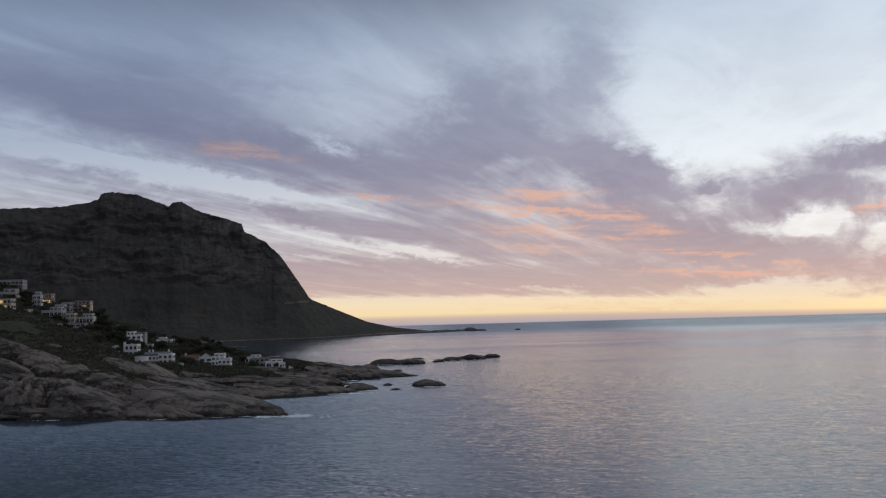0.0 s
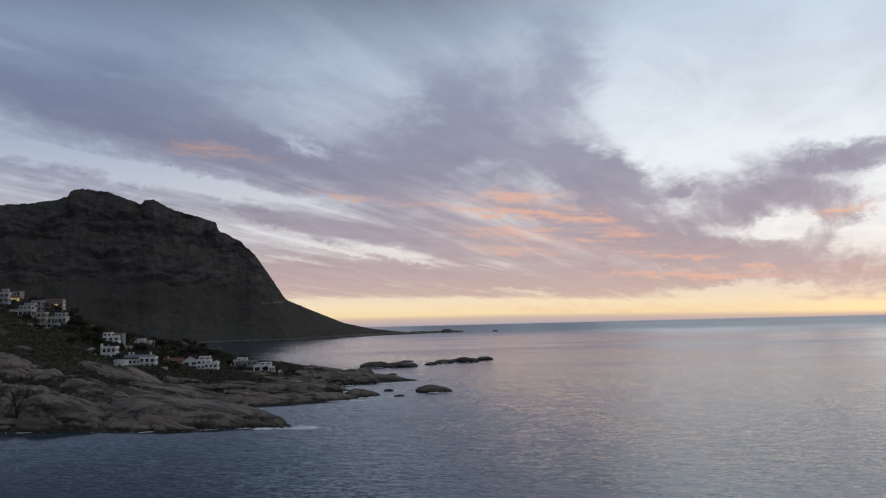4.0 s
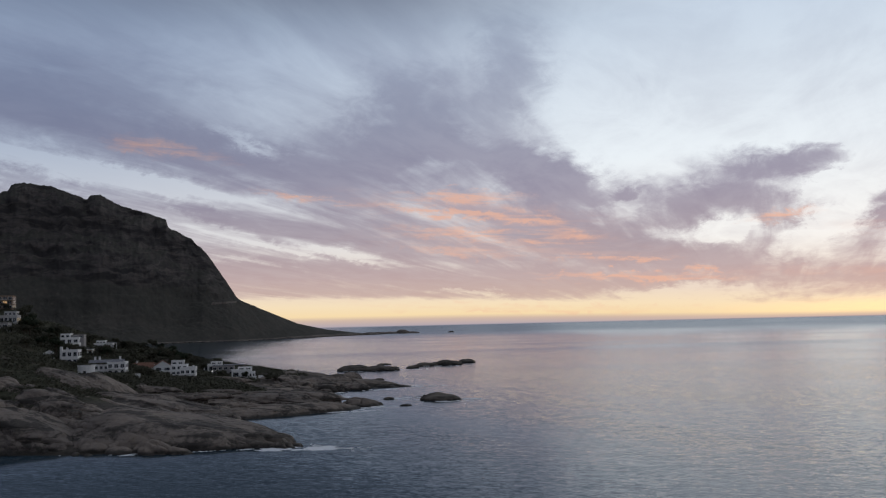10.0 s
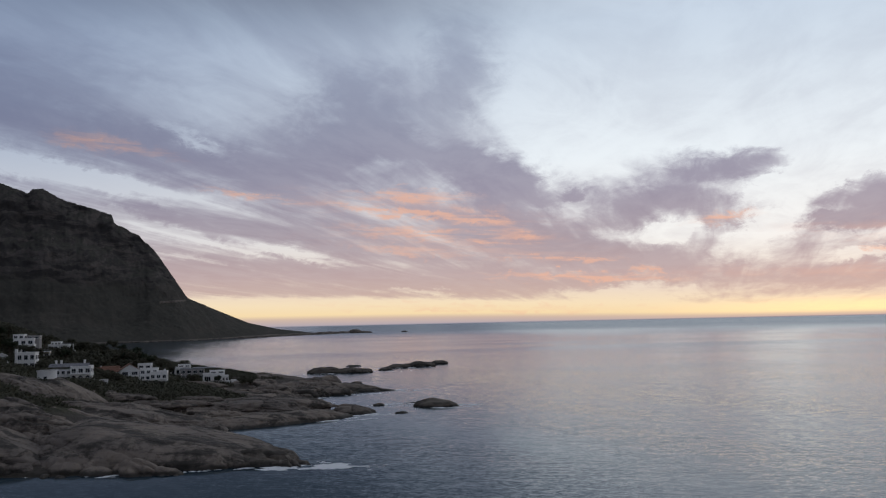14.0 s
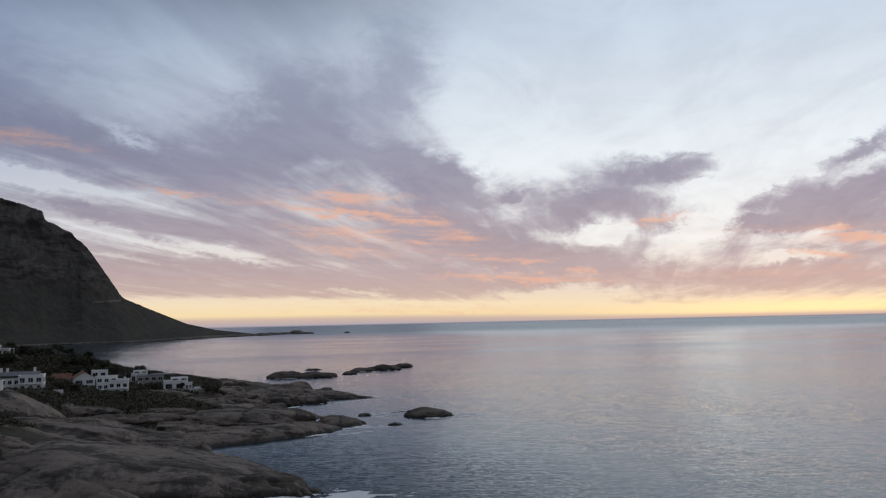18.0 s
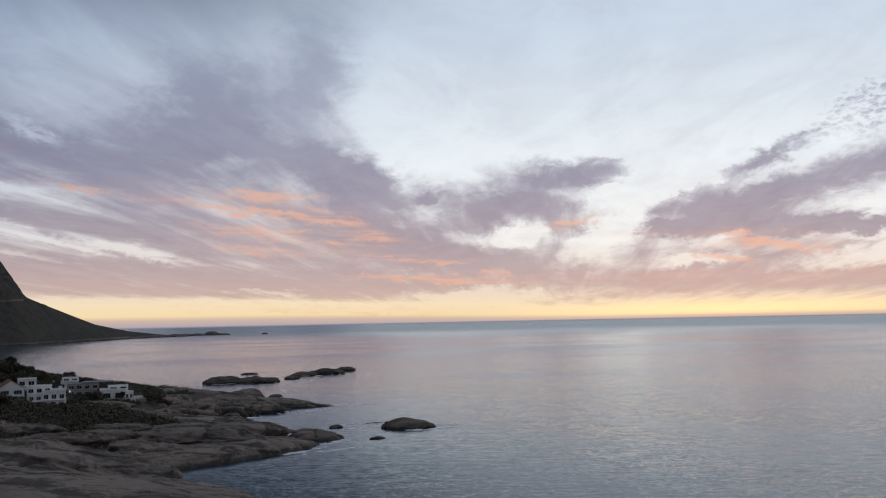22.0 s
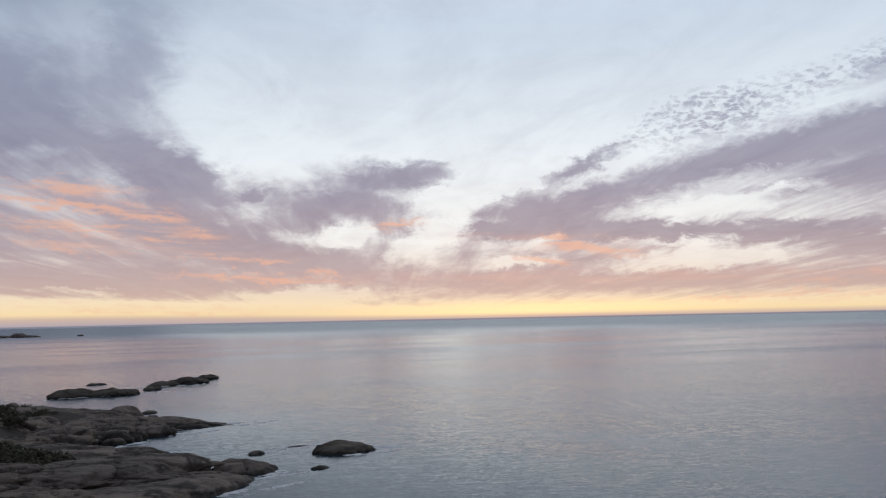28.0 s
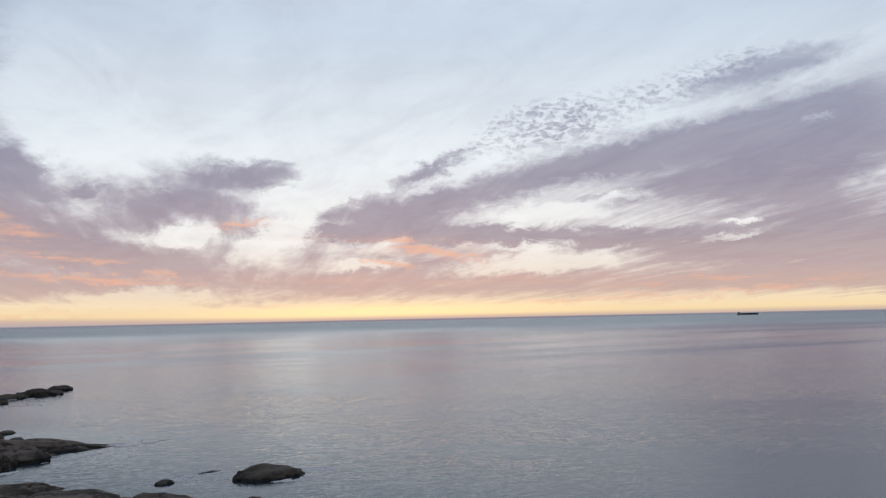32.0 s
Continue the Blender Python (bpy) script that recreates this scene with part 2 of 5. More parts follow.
    col = n.mix(n.m("MULTIPLY", gl, n.m("ADD", 0.25, n.m("MULTIPLY", fine, 0.9))), col, (1.35, 0.98, 0.48))
    # dimmer and bluer away from the sunset, overhead and behind
    turn = n.m("ADD", n.m("MULTIPLY", x, math.sin(radians(SUN_AZ))), n.m("MULTIPLY", y, math.cos(radians(SUN_AZ))))
    dim = n.step(turn, -0.6, 0.9, 0.75, 1.0)
    left = n.m("MULTIPLY", n.step(az, 22.0, -26.0), n.step(el, 3.0, 13.0))
    col = n.mix(left, col, n.mix(1.0, col, (0.60, 0.66, 0.77), "MULTIPLY"))
    # mostly unseen upper sky: bright western sector added to brighten the water, dark elsewhere
    high = n.step(el, 17.0, n.step(az, 0.0, 25.0, 26.0, 36.0))
    west = n.m("MULTIPLY", n.step(turn, 0.40, 0.80), n.m("MULTIPLY", n.step(az, 12.0, 30.0), n.step(az, 70.0, 50.0)))
    col = n.mix(high, col, n.mix(west, (0.09, 0.11, 0.155), (1.10, 1.16, 1.22)))
    col = n.mix(n.m("MULTIPLY", n.step(turn, 0.30, -0.5), n.step(el, 60.0, 25.0)), col, (0.28, 0.31, 0.38))
    # pale zenith, out of view, added to lighten the tops of the rocks
    col = n.mix(n.step(el, 42.0, 78.0), col, (0.50, 0.54, 0.62))
    col = n.mix(1.0, col, n.xyz(dim, dim, n.m("MULTIPLY", n.m("ADD", dim, 0.04), 0.98)), "MULTIPLY")
    # distant water under the horizon
    col = n.mix(n.step(el, -0.02, -0.12), col, (0.22, 0.235, 0.30))
    sky = n.add("ShaderNodeTexSky", sky_type="NISHITA", sun_disc=False)
    sky.sun_elevation, sky.sun_rotation = radians(1.0), radians(SUN_AZ)
    air = n.mix(1.0, sky.outputs[0], (0.05, 0.05, 0.05), "MULTIPLY")
    col = n.mix(0.06, col, air)
    bg = n.add("ShaderNodeBackground")
    n.put(bg.inputs[0], col)
    bg.inputs[1].default_value = 1.0
    out = n.add("ShaderNodeOutputWorld")
    n.put(out.inputs[0], bg.outputs[0])


build_sky()
scene.view_settings.exposure = 0.0


# ---------------------------------------------------------------- materials
def material(name):
    mat = bpy.data.materials.new(name)
    mat.use_nodes = True
    n = Nodes(mat.node_tree)
    b = n.add("ShaderNodeBsdfPrincipled")
    out = n.add("ShaderNodeOutputMaterial")
    n.put(out.inputs[0], b.outputs[0])
    return mat, n, b


def place(n):
    return n.add("ShaderNodeNewGeometry").outputs["Position"]


def water_material():
    mat, n, b = material("sea_water")
    p = place(n)
    b.inputs["IOR"].default_value = 1.57
    b.inputs["Specular IOR Level"].default_value = 0.5
    patches = n.noise(n.mapped(p, rot=25, scale=(60, 260, 1)), 1.0, 3, 0.55)
    lanes = n.noise(n.mapped(p, rot=-8, scale=(900, 170, 1)), 1.0, 4, 0.6, 0.4)
    # chop eases and roughness grows with distance from home, on the drone's way
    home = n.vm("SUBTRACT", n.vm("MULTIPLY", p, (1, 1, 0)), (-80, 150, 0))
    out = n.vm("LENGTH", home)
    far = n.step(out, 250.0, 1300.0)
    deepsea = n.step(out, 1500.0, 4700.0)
    n.put(b.inputs["Roughness"], n.m("ADD", n.step(patches, 0.3, 0.7, 0.03, 0.06), n.m("ADD", n.m("MULTIPLY", far, 0.06), n.m("MULTIPLY", deepsea, 0.06))))
    n.put(b.inputs["Base Color"], n.mix(n.noise(p, 0.006, 3), (0.020, 0.044, 0.062), (0.028, 0.054, 0.074)))

    def slope(rot, sx, sy, amount, detail=3):
        t = n.add("ShaderNodeTexNoise")
        n.put(t.inputs["Vector"], n.mapped(p, rot=rot, scale=(sx, sy, 1)))
        t.inputs["Detail"].default_value, t.inputs["Roughness"].default_value = detail, 0.62
        v = n.vm("SUBTRACT", t.outputs["Color"], (0.5, 0.5, 0.5))
        return n.vm("MULTIPLY", v, (amount * 0.6, amount, 0))

    # facets of swell, chop and ripples; calmer and rougher patches
    calm = n.m("MULTIPLY", n.step(patches, 0.35, 0.68, 0.7, 1.15), n.m("SUBTRACT", 1.0, n.m("ADD", n.m("MULTIPLY", far, 0.60), n.m("MULTIPLY", deepsea, 0.25))))
    tilt = n.vm("ADD", slope(-22, 30, 9, 0.26, 5), n.vm("ADD", slope(-14, 8.0, 2.6, 0.58, 6), slope(-6, 2.6, 0.9, 0.58, 4)))
    tilt = n.vm("MULTIPLY", tilt, n.xyz(calm, calm, 0.0))
    # smoother, darkened water off the headland: normals leaned to mirror the dim high sky
    px, py, pz = n.split(p)
    darkened = n.m("MULTIPLY", n.step(px, 60.0, -100.0), n.step(py, 900.0, 350.0))
    still = n.m("SUBTRACT", 1.0, n.m("MULTIPLY", darkened, 0.66))
    tilt = n.vm("MULTIPLY", tilt, n.xyz(still, still, 0.0))
    # at a grazing view only the near sides of the waves show: normals lean to the drone's side to set the mirrored sky,
    # more so far out and in ruffled lanes
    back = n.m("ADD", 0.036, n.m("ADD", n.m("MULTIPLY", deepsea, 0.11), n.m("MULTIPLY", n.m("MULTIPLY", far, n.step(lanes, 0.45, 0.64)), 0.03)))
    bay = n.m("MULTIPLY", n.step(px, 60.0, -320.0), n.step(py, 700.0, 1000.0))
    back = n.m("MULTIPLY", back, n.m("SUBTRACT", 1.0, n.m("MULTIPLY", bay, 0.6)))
    back = n.m("ADD", back, n.m("MULTIPLY", darkened, 0.10))
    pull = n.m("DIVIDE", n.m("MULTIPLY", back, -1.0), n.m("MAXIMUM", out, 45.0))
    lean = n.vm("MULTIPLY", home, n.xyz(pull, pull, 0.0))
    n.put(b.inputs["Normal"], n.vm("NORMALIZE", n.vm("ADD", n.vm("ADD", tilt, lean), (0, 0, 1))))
    return mat


def granite_material(name, light, dark, lichen, weed):
    mat, n, b = material(name)
    p = place(n)
    zz = n.split(p)[2]
    b.inputs["Specular IOR Level"].default_value = 0.3
    grain = n.noise(p, 5.0, 6, 0.7)
    patch = n.noise(p, 0.045, 5, 0.6, 0.6)
    mid = n.noise(p, 0.35, 6, 0.65, 0.4)
    # runs of dark lichen drawn out along the dip, and a finer speckle of it
    stain = n.noise(n.mapped(p, rot=-14, scale=(34, 8, 5)), 1.0, 8, 0.68, 0.6)
    speck = n.noise(n.mapped(p, rot=-14, scale=(5, 2.2, 1.6)), 1.0, 6, 0.66, 0.5)
    col = n.mix(n.step(patch, 0.3, 0.7), light, dark)
    col = n.mix(n.m("MULTIPLY", n.step(mid, 0.5, 0.7), 0.5), col, (0.21, 0.150, 0.100))
    col = n.mix(n.step(n.m("ADD", n.m("MULTIPLY", stain, 0.75), n.m("MULTIPLY", mid, 0.25)), 0.475, 0.57, 0.0, lichen), col, (0.044, 0.039, 0.033))
    col = n.mix(n.step(speck, 0.54, 0.66, 0.0, 0.45), col, (0.060, 0.053, 0.047))
    col = n.mix(n.m("MULTIPLY", grain, 0.4), col, (0.085, 0.077, 0.072))
    # joints: long ones along the bedding, shorter ones across
    warp = n.vm("MULTIPLY", n.vm("SUBTRACT", n.xyz(mid, n.noise(n.vm("ADD", p, (31, 7, 3)), 0.35, 5, 0.62), stain), (0.5, 0.5, 0.5)), (9, 5, 2.5))
    joint = n.voronoi(n.mapped(n.vm("ADD", p, warp), rot=-10, scale=(34, 8.5, 5.5)), 1.0, "DISTANCE_TO_EDGE")
    crack = n.m("MULTIPLY", n.step(joint, 0.045, 0.0), n.step(patch, 0.46, 0.62))
    col = n.mix(n.m("MULTIPLY", crack, 0.6), col, (0.030, 0.027, 0.024))
    # wet, weed-dark tide line with an uneven edge
    tide = n.m("ADD", zz, n.m("MULTIPLY", n.m("SUBTRACT", n.noise(p, 0.25, 5, 0.65), 0.5), 3.2))
    wet = n.step(tide, weed, weed * 0.45)
    col = n.mix(n.m("MULTIPLY", wet, 0.85), col, (0.034, 0.030, 0.024))
    n.put(b.inputs["Base Color"], col)
    n.put(b.inputs["Roughness"], n.step(wet, 0, 1, 0.85, 0.5))
    hgt = n.m("ADD", n.m("MULTIPLY", mid, 0.7), n.m("ADD", n.m("MULTIPLY", n.noise(p, 1.6, 6, 0.65), 0.4), n.m("MULTIPLY", speck, 0.5)))
    hgt = n.m("SUBTRACT", hgt, n.m("MULTIPLY", crack, 0.9))
    n.put(b.inputs["Normal"], n.bump(hgt, 0.75, 0.6))
    return mat


def ground_material():
    mat, n, b = material("coastal_ground")
    p = place(n)
    slope = n.split(n.add("ShaderNodeNewGeometry").outputs["Normal"])[2]
    zz = n.split(p)[2]
    scrub = n.noise(p, 0.35, 6, 0.65)
    patch = n.noise(p, 0.035, 5, 0.6, 0.5)
    green = n.mix(n.step(scrub, 0.35, 0.65), (0.052, 0.054, 0.036), (0.095, 0.091, 0.060))
    green = n.mix(n.step(patch, 0.45, 0.65, 0.0, 0.6), green, (0.075, 0.062, 0.042))
    # rock colour darkened for lichen and for the shade of gullies between slabs
    rock = n.mix(n.noise(p, 0.6, 6, 0.65), (0.066, 0.058, 0.050), (0.135, 0.118, 0.102))
    low = n.step(n.m("ADD", zz, n.m("MULTIPLY", n.m("SUBTRACT", patch, 0.5), 9.0)), 15.0, 10.5)
    bare = n.m("MAXIMUM", low, n.m("MULTIPLY", n.step(patch, 0.58, 0.66), n.step(zz, 40.0, 20.0)))
    col = n.mix(bare, green, rock)
    col = n.mix(n.step(n.m("ADD", zz, n.m("MULTIPLY", scrub, 1.6)), 2.0, 1.2, 0, 0.8), col, (0.050, 0.045, 0.036))
    n.put(b.inputs["Base Color"], col)
    b.inputs["Roughness"].default_value = 0.95
    b.inputs["Specular IOR Level"].default_value = 0.15
    hgt = n.m("ADD", n.m("MULTIPLY", scrub, 1.0), n.m("MULTIPLY", n.noise(p, 1.6, 5, 0.65), 0.4))
    n.put(b.inputs["Normal"], n.bump(hgt, 1.0, 1.4))
    return mat


def mountain_material():
    mat, n, b = material("mountain_rock_and_scrub")
    p = place(n)
    nz = n.split(n.add("ShaderNodeNewGeometry").outputs["Normal"])[2]
    big = n.noise(p, 0.006, 6, 0.6, 0.5)
    band = n.noise(n.mapped(n.vm("ADD", p, n.xyz(0.0, 0.0, n.m("MULTIPLY", big, 90.0))), scale=(110, 110, 20)), 1.0, 6, 0.62, 0.4)
    fine = n.noise(p, 0.07, 6, 0.68)
    rock = n.mix(n.step(band, 0.42, 0.60), (0.050, 0.046, 0.045), (0.120, 0.105, 0.097))
    rock = n.mix(n.step(fine, 0.5, 0.72, 0, 0.5), rock, (0.052, 0.048, 0.047))
    scrub = n.mix(n.step(fine, 0.35, 0.68), (0.058, 0.057, 0.049), (0.080, 0.074, 0.064))
    scrub = n.mix(n.step(big, 0.5, 0.66, 0, 0.6), scrub, (0.092, 0.083, 0.072))
    # boulders scattered over the scree
    scree = n.m("MULTIPLY", n.step(n.voronoi(p, 0.05), 0.30, 0.16), n.step(big, 0.42, 0.6))
    scrub = n.mix(n.m("MULTIPLY", scree, n.step(fine, 0.4, 0.65, 0.0, 0.6)), scrub, (0.12, 0.108, 0.098))
    steep = n.step(n.m("ADD", nz, n.m("MULTIPLY", n.m("SUBTRACT", fine, 0.5), 0.6)), 0.74, 0.42)
    height = n.m("ADD", n.split(p)[2], n.m("MULTIPLY", n.m("SUBTRACT", big, 0.5), 160.0))
    steep = n.m("MULTIPLY", steep, n.step(height, 150.0, 215.0, 0.12, 1.0))
    col = n.mix(steep, scrub, rock)
    shore = n.step(n.m("ADD", n.split(p)[2], n.m("MULTIPLY", fine, 10.0)), 11.0, 6.0)
    col = n.mix(n.m("MULTIPLY", shore, 0.75), col, (0.20, 0.175, 0.155))
    n.put(b.inputs["Base Color"], col)
    b.inputs["Roughness"].default_value = 0.95
    b.inputs["Specular IOR Level"].default_value = 0.1
    n.put(b.inputs["Normal"], n.bump(n.m("ADD", n.m("MULTIPLY", fine, 1.0), n.m("MULTIPLY", n.m("MULTIPLY", band, steep), 1.2)), 0.7, 6.0))
    return mat


def plain_material(name, col, rough=0.7, grime=0.12, spec=0.3, metal=0.0, scale=0.8):
    """Paint, plaster or tile: two scales of variation and slight relief."""
    mat, n, b = material(name)
    p = place(n)
    v = n.noise(p, scale, 5, 0.6, 0.3)
    w = n.noise(n.mapped(p, scale=(1.2, 1.2, 5)), 1.0, 5, 0.65)
    dark = tuple(c * (1 - 2.2 * grime) for c in col)
    c = n.mix(n.step(v, 0.35, 0.75, 0, 0.6), col, dark)
    c = n.mix(n.step(w, 0.55, 0.75, 0, 0.6), c, tuple(x * 0.75 for x in dark))
    rnd = n.add("ShaderNodeObjectInfo").outputs["Random"]
    c = n.mix(n.m("MULTIPLY", rnd, 0.22), c, tuple(x * 0.7 for x in col))
    n.put(b.inputs["Base Color"], c)
    b.inputs["Roughness"].default_value = rough
    b.inputs["Metallic"].default_value = metal
    b.inputs["Specular IOR Level"].default_value = spec
    n.put(b.inputs["Normal"], n.bump(n.noise(p, 12.0, 4), 0.25, 0.03))
    return mat


def leaf_material(name, a, bcol):
    mat, n, b = material(name)
    p = place(n)
    isl = n.add("ShaderNodeNewGeometry").outputs["Random Per Island"]
    c = n.mix(isl, a, bcol)
    c = n.mix(n.m("MULTIPLY", n.noise(p, 0.6, 4), 0.7), c, tuple(x * 0.45 for x in a))
    n.put(b.inputs["Base Color"], c)
    b.inputs["Roughness"].default_value = 0.75
    b.inputs["Specular IOR Level"].default_value = 0.2
    return mat


def glass_material():
    mat, n, b = material("dark_window_glass")
    b.inputs["Base Color"].default_value = (0.02, 0.024, 0.03, 1)
    b.inputs["Roughness"].default_value = 0.06
    n.put(b.inputs["Normal"], n.bump(n.noise(place(n), 0.8, 2), 0.08, 0.05))
    return mat


def lamp_material(name, col, power):
    mat, n, b = material(name)
    b.inputs["Base Color"].default_value = (*col, 1)
    b.inputs["Emission Color"].default_value = (*col, 1)
    b.inputs["Emission Strength"].default_value = power
    return mat


def foam_material():
    mat, n, b = material("sea_foam")
    p = place(n)
    n.put(b.inputs["Base Color"], n.mix(n.noise(p, 1.2, 5), (0.80, 0.83, 0.85), (0.92, 0.93, 0.94)))
    b.inputs["Roughness"].default_value = 0.8
    n.put(b.inputs["Normal"], n.bump(n.noise(p, 3.0, 5), 0.8, 0.2))
    return mat


WATER, GROUND, MOUNTAIN = water_material(), ground_material(), mountain_material()
GRANITE = granite_material("weathered_granite", (0.315, 0.260, 0.212), (0.190, 0.161, 0.140), 0.9, 1.9)
SEA_ROCK = granite_material("dark_sea_rock", (0.21, 0.18, 0.145), (0.13, 0.112, 0.094), 0.7, 1.0)
WHITE = plain_material("white_plaster", (0.85, 0.84, 0.82), 0.75, 0.06)
CREAM = plain_material("cream_plaster", (0.58, 0.50, 0.40), 0.8, 0.12)
PALE = plain_material("pale_plaster", (0.50, 0.49, 0.48), 0.8, 0.14)
GREY = plain_material("grey_concrete", (0.36, 0.34, 0.33), 0.85, 0.16)
BROWN = plain_material("brown_render", (0.30, 0.22, 0.16), 0.85, 0.14)
DRYSTONE = plain_material("dull_stone", (0.17, 0.145, 0.125), 0.9, 0.2)
TILE = plain_material("terracotta_roof_tiles", (0.25, 0.13, 0.09), 0.85, 0.2, scale=2.5)
SLATE = plain_material("grey_roof_sheeting", (0.27, 0.27, 0.29), 0.6, 0.15)
WOOD = plain_material("weathered_timber", (0.20, 0.13, 0.085), 0.7, 0.2)
METAL = plain_material("painted_metal", (0.30, 0.30, 0.31), 0.45, 0.1, 0.5)
BARK = plain_material("grey_brown_bark", (0.11, 0.085, 0.065), 0.95, 0.2, 0.1)
GLASS = glass_material()
LEAF = leaf_material("dark_shrub_leaves", (0.072, 0.074, 0.050), (0.125, 0.116, 0.078))
PINE = leaf_material("dark_pine_needles", (0.034, 0.046, 0.026), (0.062, 0.072, 0.040))
FOAM = foam_material()
GLOW = lamp_material("warm_window_light", (1.0, 0.62, 0.30), 0.55)
BULB = lamp_material("white_lamp_light", (1.0, 0.95, 0.9), 5.0)


# ---------------------------------------------------------------- mesh helpers
def part(name, bm, mat, parent=None, label=""):
    """Links a bmesh as one mesh object, under a thing or a part."""
    me = bpy.data.meshes.new(name)
    bm.to_mesh(me)
    bm.free()
    me.materials.append(mat)
    ob = new(name, me)
    if parent:
        ob.parent = parent
    if label:
        ob["label"] = label
    return ob


def grid_mesh(name, pts, mat, smooth=True):
    """A sheet from an array (rows, columns, 3) computed by a height function."""
    r, c, _ = pts.shape
    idx = np.arange(r * c).reshape(r, c)
    f = np.stack([idx[:-1, :-1], idx[:-1, 1:], idx[1:, 1:], idx[1:, :-1]], -1).reshape(-1, 4)
    me = bpy.data.meshes.new(name)
    me.vertices.add(r * c)
    me.vertices.foreach_set("co", pts.astype(np.float32).ravel())
    me.loops.add(f.size)
    me.polygons.add(len(f))
    me.loops.foreach_set("vertex_index", f.astype(np.int32).ravel())
    me.polygons.foreach_set("loop_start", np.arange(0, f.size, 4, dtype=np.int32))
    me.polygons.foreach_set("use_smooth", np.full(len(f), smooth))
    me.update(calc_edges=True)
    me.validate()
    me.materials.append(mat)
    return new(name, me)


def box(bm, x0, x1, y0, y1, z0, z1, bevel=0.0):
    r = bmesh.ops.create_cube(bm, size=1.0)
    for v in r["verts"]:
        v.co = Vector(((x0 + x1) / 2 + v.co.x * (x1 - x0), (y0 + y1) / 2 + v.co.y * (y1 - y0), (z0 + z1) / 2 + v.co.z * (z1 - z0)))
    if bevel:
        es = {e for v in r["verts"] for e in v.link_edges}
        bmesh.ops.bevel(bm, geom=list(es), offset=bevel, segments=1, affect="EDGES")
    return bm


def boxed(*args, **kw):
    return box(bmesh.new(), *args, **kw)


# value noise on arrays, for the large forms
def lattice(seed):
    return np.random.RandomState(seed).rand(64, 64, 64)


LAT = lattice(5)


def vnoise(x, y, z=0.0):
    x, y, z = np.broadcast_arrays(np.asarray(x, float), np.asarray(y, float), np.asarray(z, float))
    i, j, k = np.floor(x).astype(int), np.floor(y).astype(int), np.floor(z).astype(int)
    u, v, w = x - i, y - j, z - k
    u, v, w = u * u * (3 - 2 * u), v * v * (3 - 2 * v), w * w * (3 - 2 * w)
    s = 0
    for a in (0, 1):
        for b in (0, 1):
            for c in (0, 1):
                s = s + LAT[(i + a) % 64, (j + b) % 64, (k + c) % 64] * (u if a else 1 - u) * (v if b else 1 - v) * (w if c else 1 - w)
    return s * 2 - 1


def fbm(x, y, z=0.0, octaves=5, gain=0.5):
    s, a = 0, 1.0
    for o in range(octaves):
        x, y, z = 0.80 * x - 0.60 * y, 0.48 * x + 0.64 * y - 0.60 * z, 0.36 * x + 0.48 * y + 0.80 * z
        s = s + a * vnoise(x * 2 ** o + 17.3 * o, y * 2 ** o + 5.1 * o, z * 2 ** o + 9.7 * o)
        a *= gain
    return s


def ridged(x, y, z=0.0, octaves=5, gain=0.5):
    s, a = 0, 1.0
    for o in range(octaves):
        x, y, z = 0.80 * x - 0.60 * y, 0.48 * x + 0.64 * y - 0.60 * z, 0.36 * x + 0.48 * y + 0.80 * z
        s = s + a * (1 - 2 * np.abs(vnoise(x * 2 ** o + 3.3 * o, y * 2 ** o + 8.1 * o, z * 2 ** o + 1.7 * o)))
        a *= gain
    return s


def smooth(t, a, b):
    t = np.clip((t - a) / (b - a), 0, 1)
    return t * t * (3 - 2 * t)


# ---------------------------------------------------------------- sea
def build_sea():
    r = np.concatenate([np.linspace(0, 300, 4), np.linspace(600, 4000, 9), np.linspace(4080, 4820, 11)])
    a = np.linspace(0, 2 * np.pi, 181)
    R, A = np.meshgrid(r, a, indexing="ij")
    # the rim of the sheet lifts towards eye level, for the horizon
    pts = np.stack([R * np.sin(A) - 80, R * np.cos(A) + 150, 30 * np.clip((R - 4000) / 820, 0, 1) ** 2], -1)
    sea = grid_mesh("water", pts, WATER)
    tagged(sea, "calm grey-blue sea with small ripples mirroring the dusk sky", "sea", kind="structure")


build_sea()

# ---------------------------------------------------------------- headland
COAST = np.array([(-700, 300), (-420, 350), (-260, 384), (-199, 384), (-152, 375), (-112, 373), (-90, 375), (-76, 376), (-84, 392), (-106, 426), (-116, 452), (-113, 466),
                  (-96, 474), (-62, 490), (-58, 502), (-70, 530), (-84, 560), (-98, 578), (-98, 598), (-86, 612), (-44, 618), (-26, 630), (-34, 652), (-62, 690),
                  (-84, 716), (-120, 735), (-160, 745), (-200, 765), (-260, 810), (-340, 880), (-520, 1000), (-900, 1150)], float)
HILL_X = np.array([-1500, -700, -450, -350, -300, -250, -215, -185, -165, -140, -100, -60, -20, 0], float)
HILL_Z = np.array([330, 190, 112, 77, 60, 45, 30, 25, 20, 15, 9.5, 5.5, 3, 2], float)
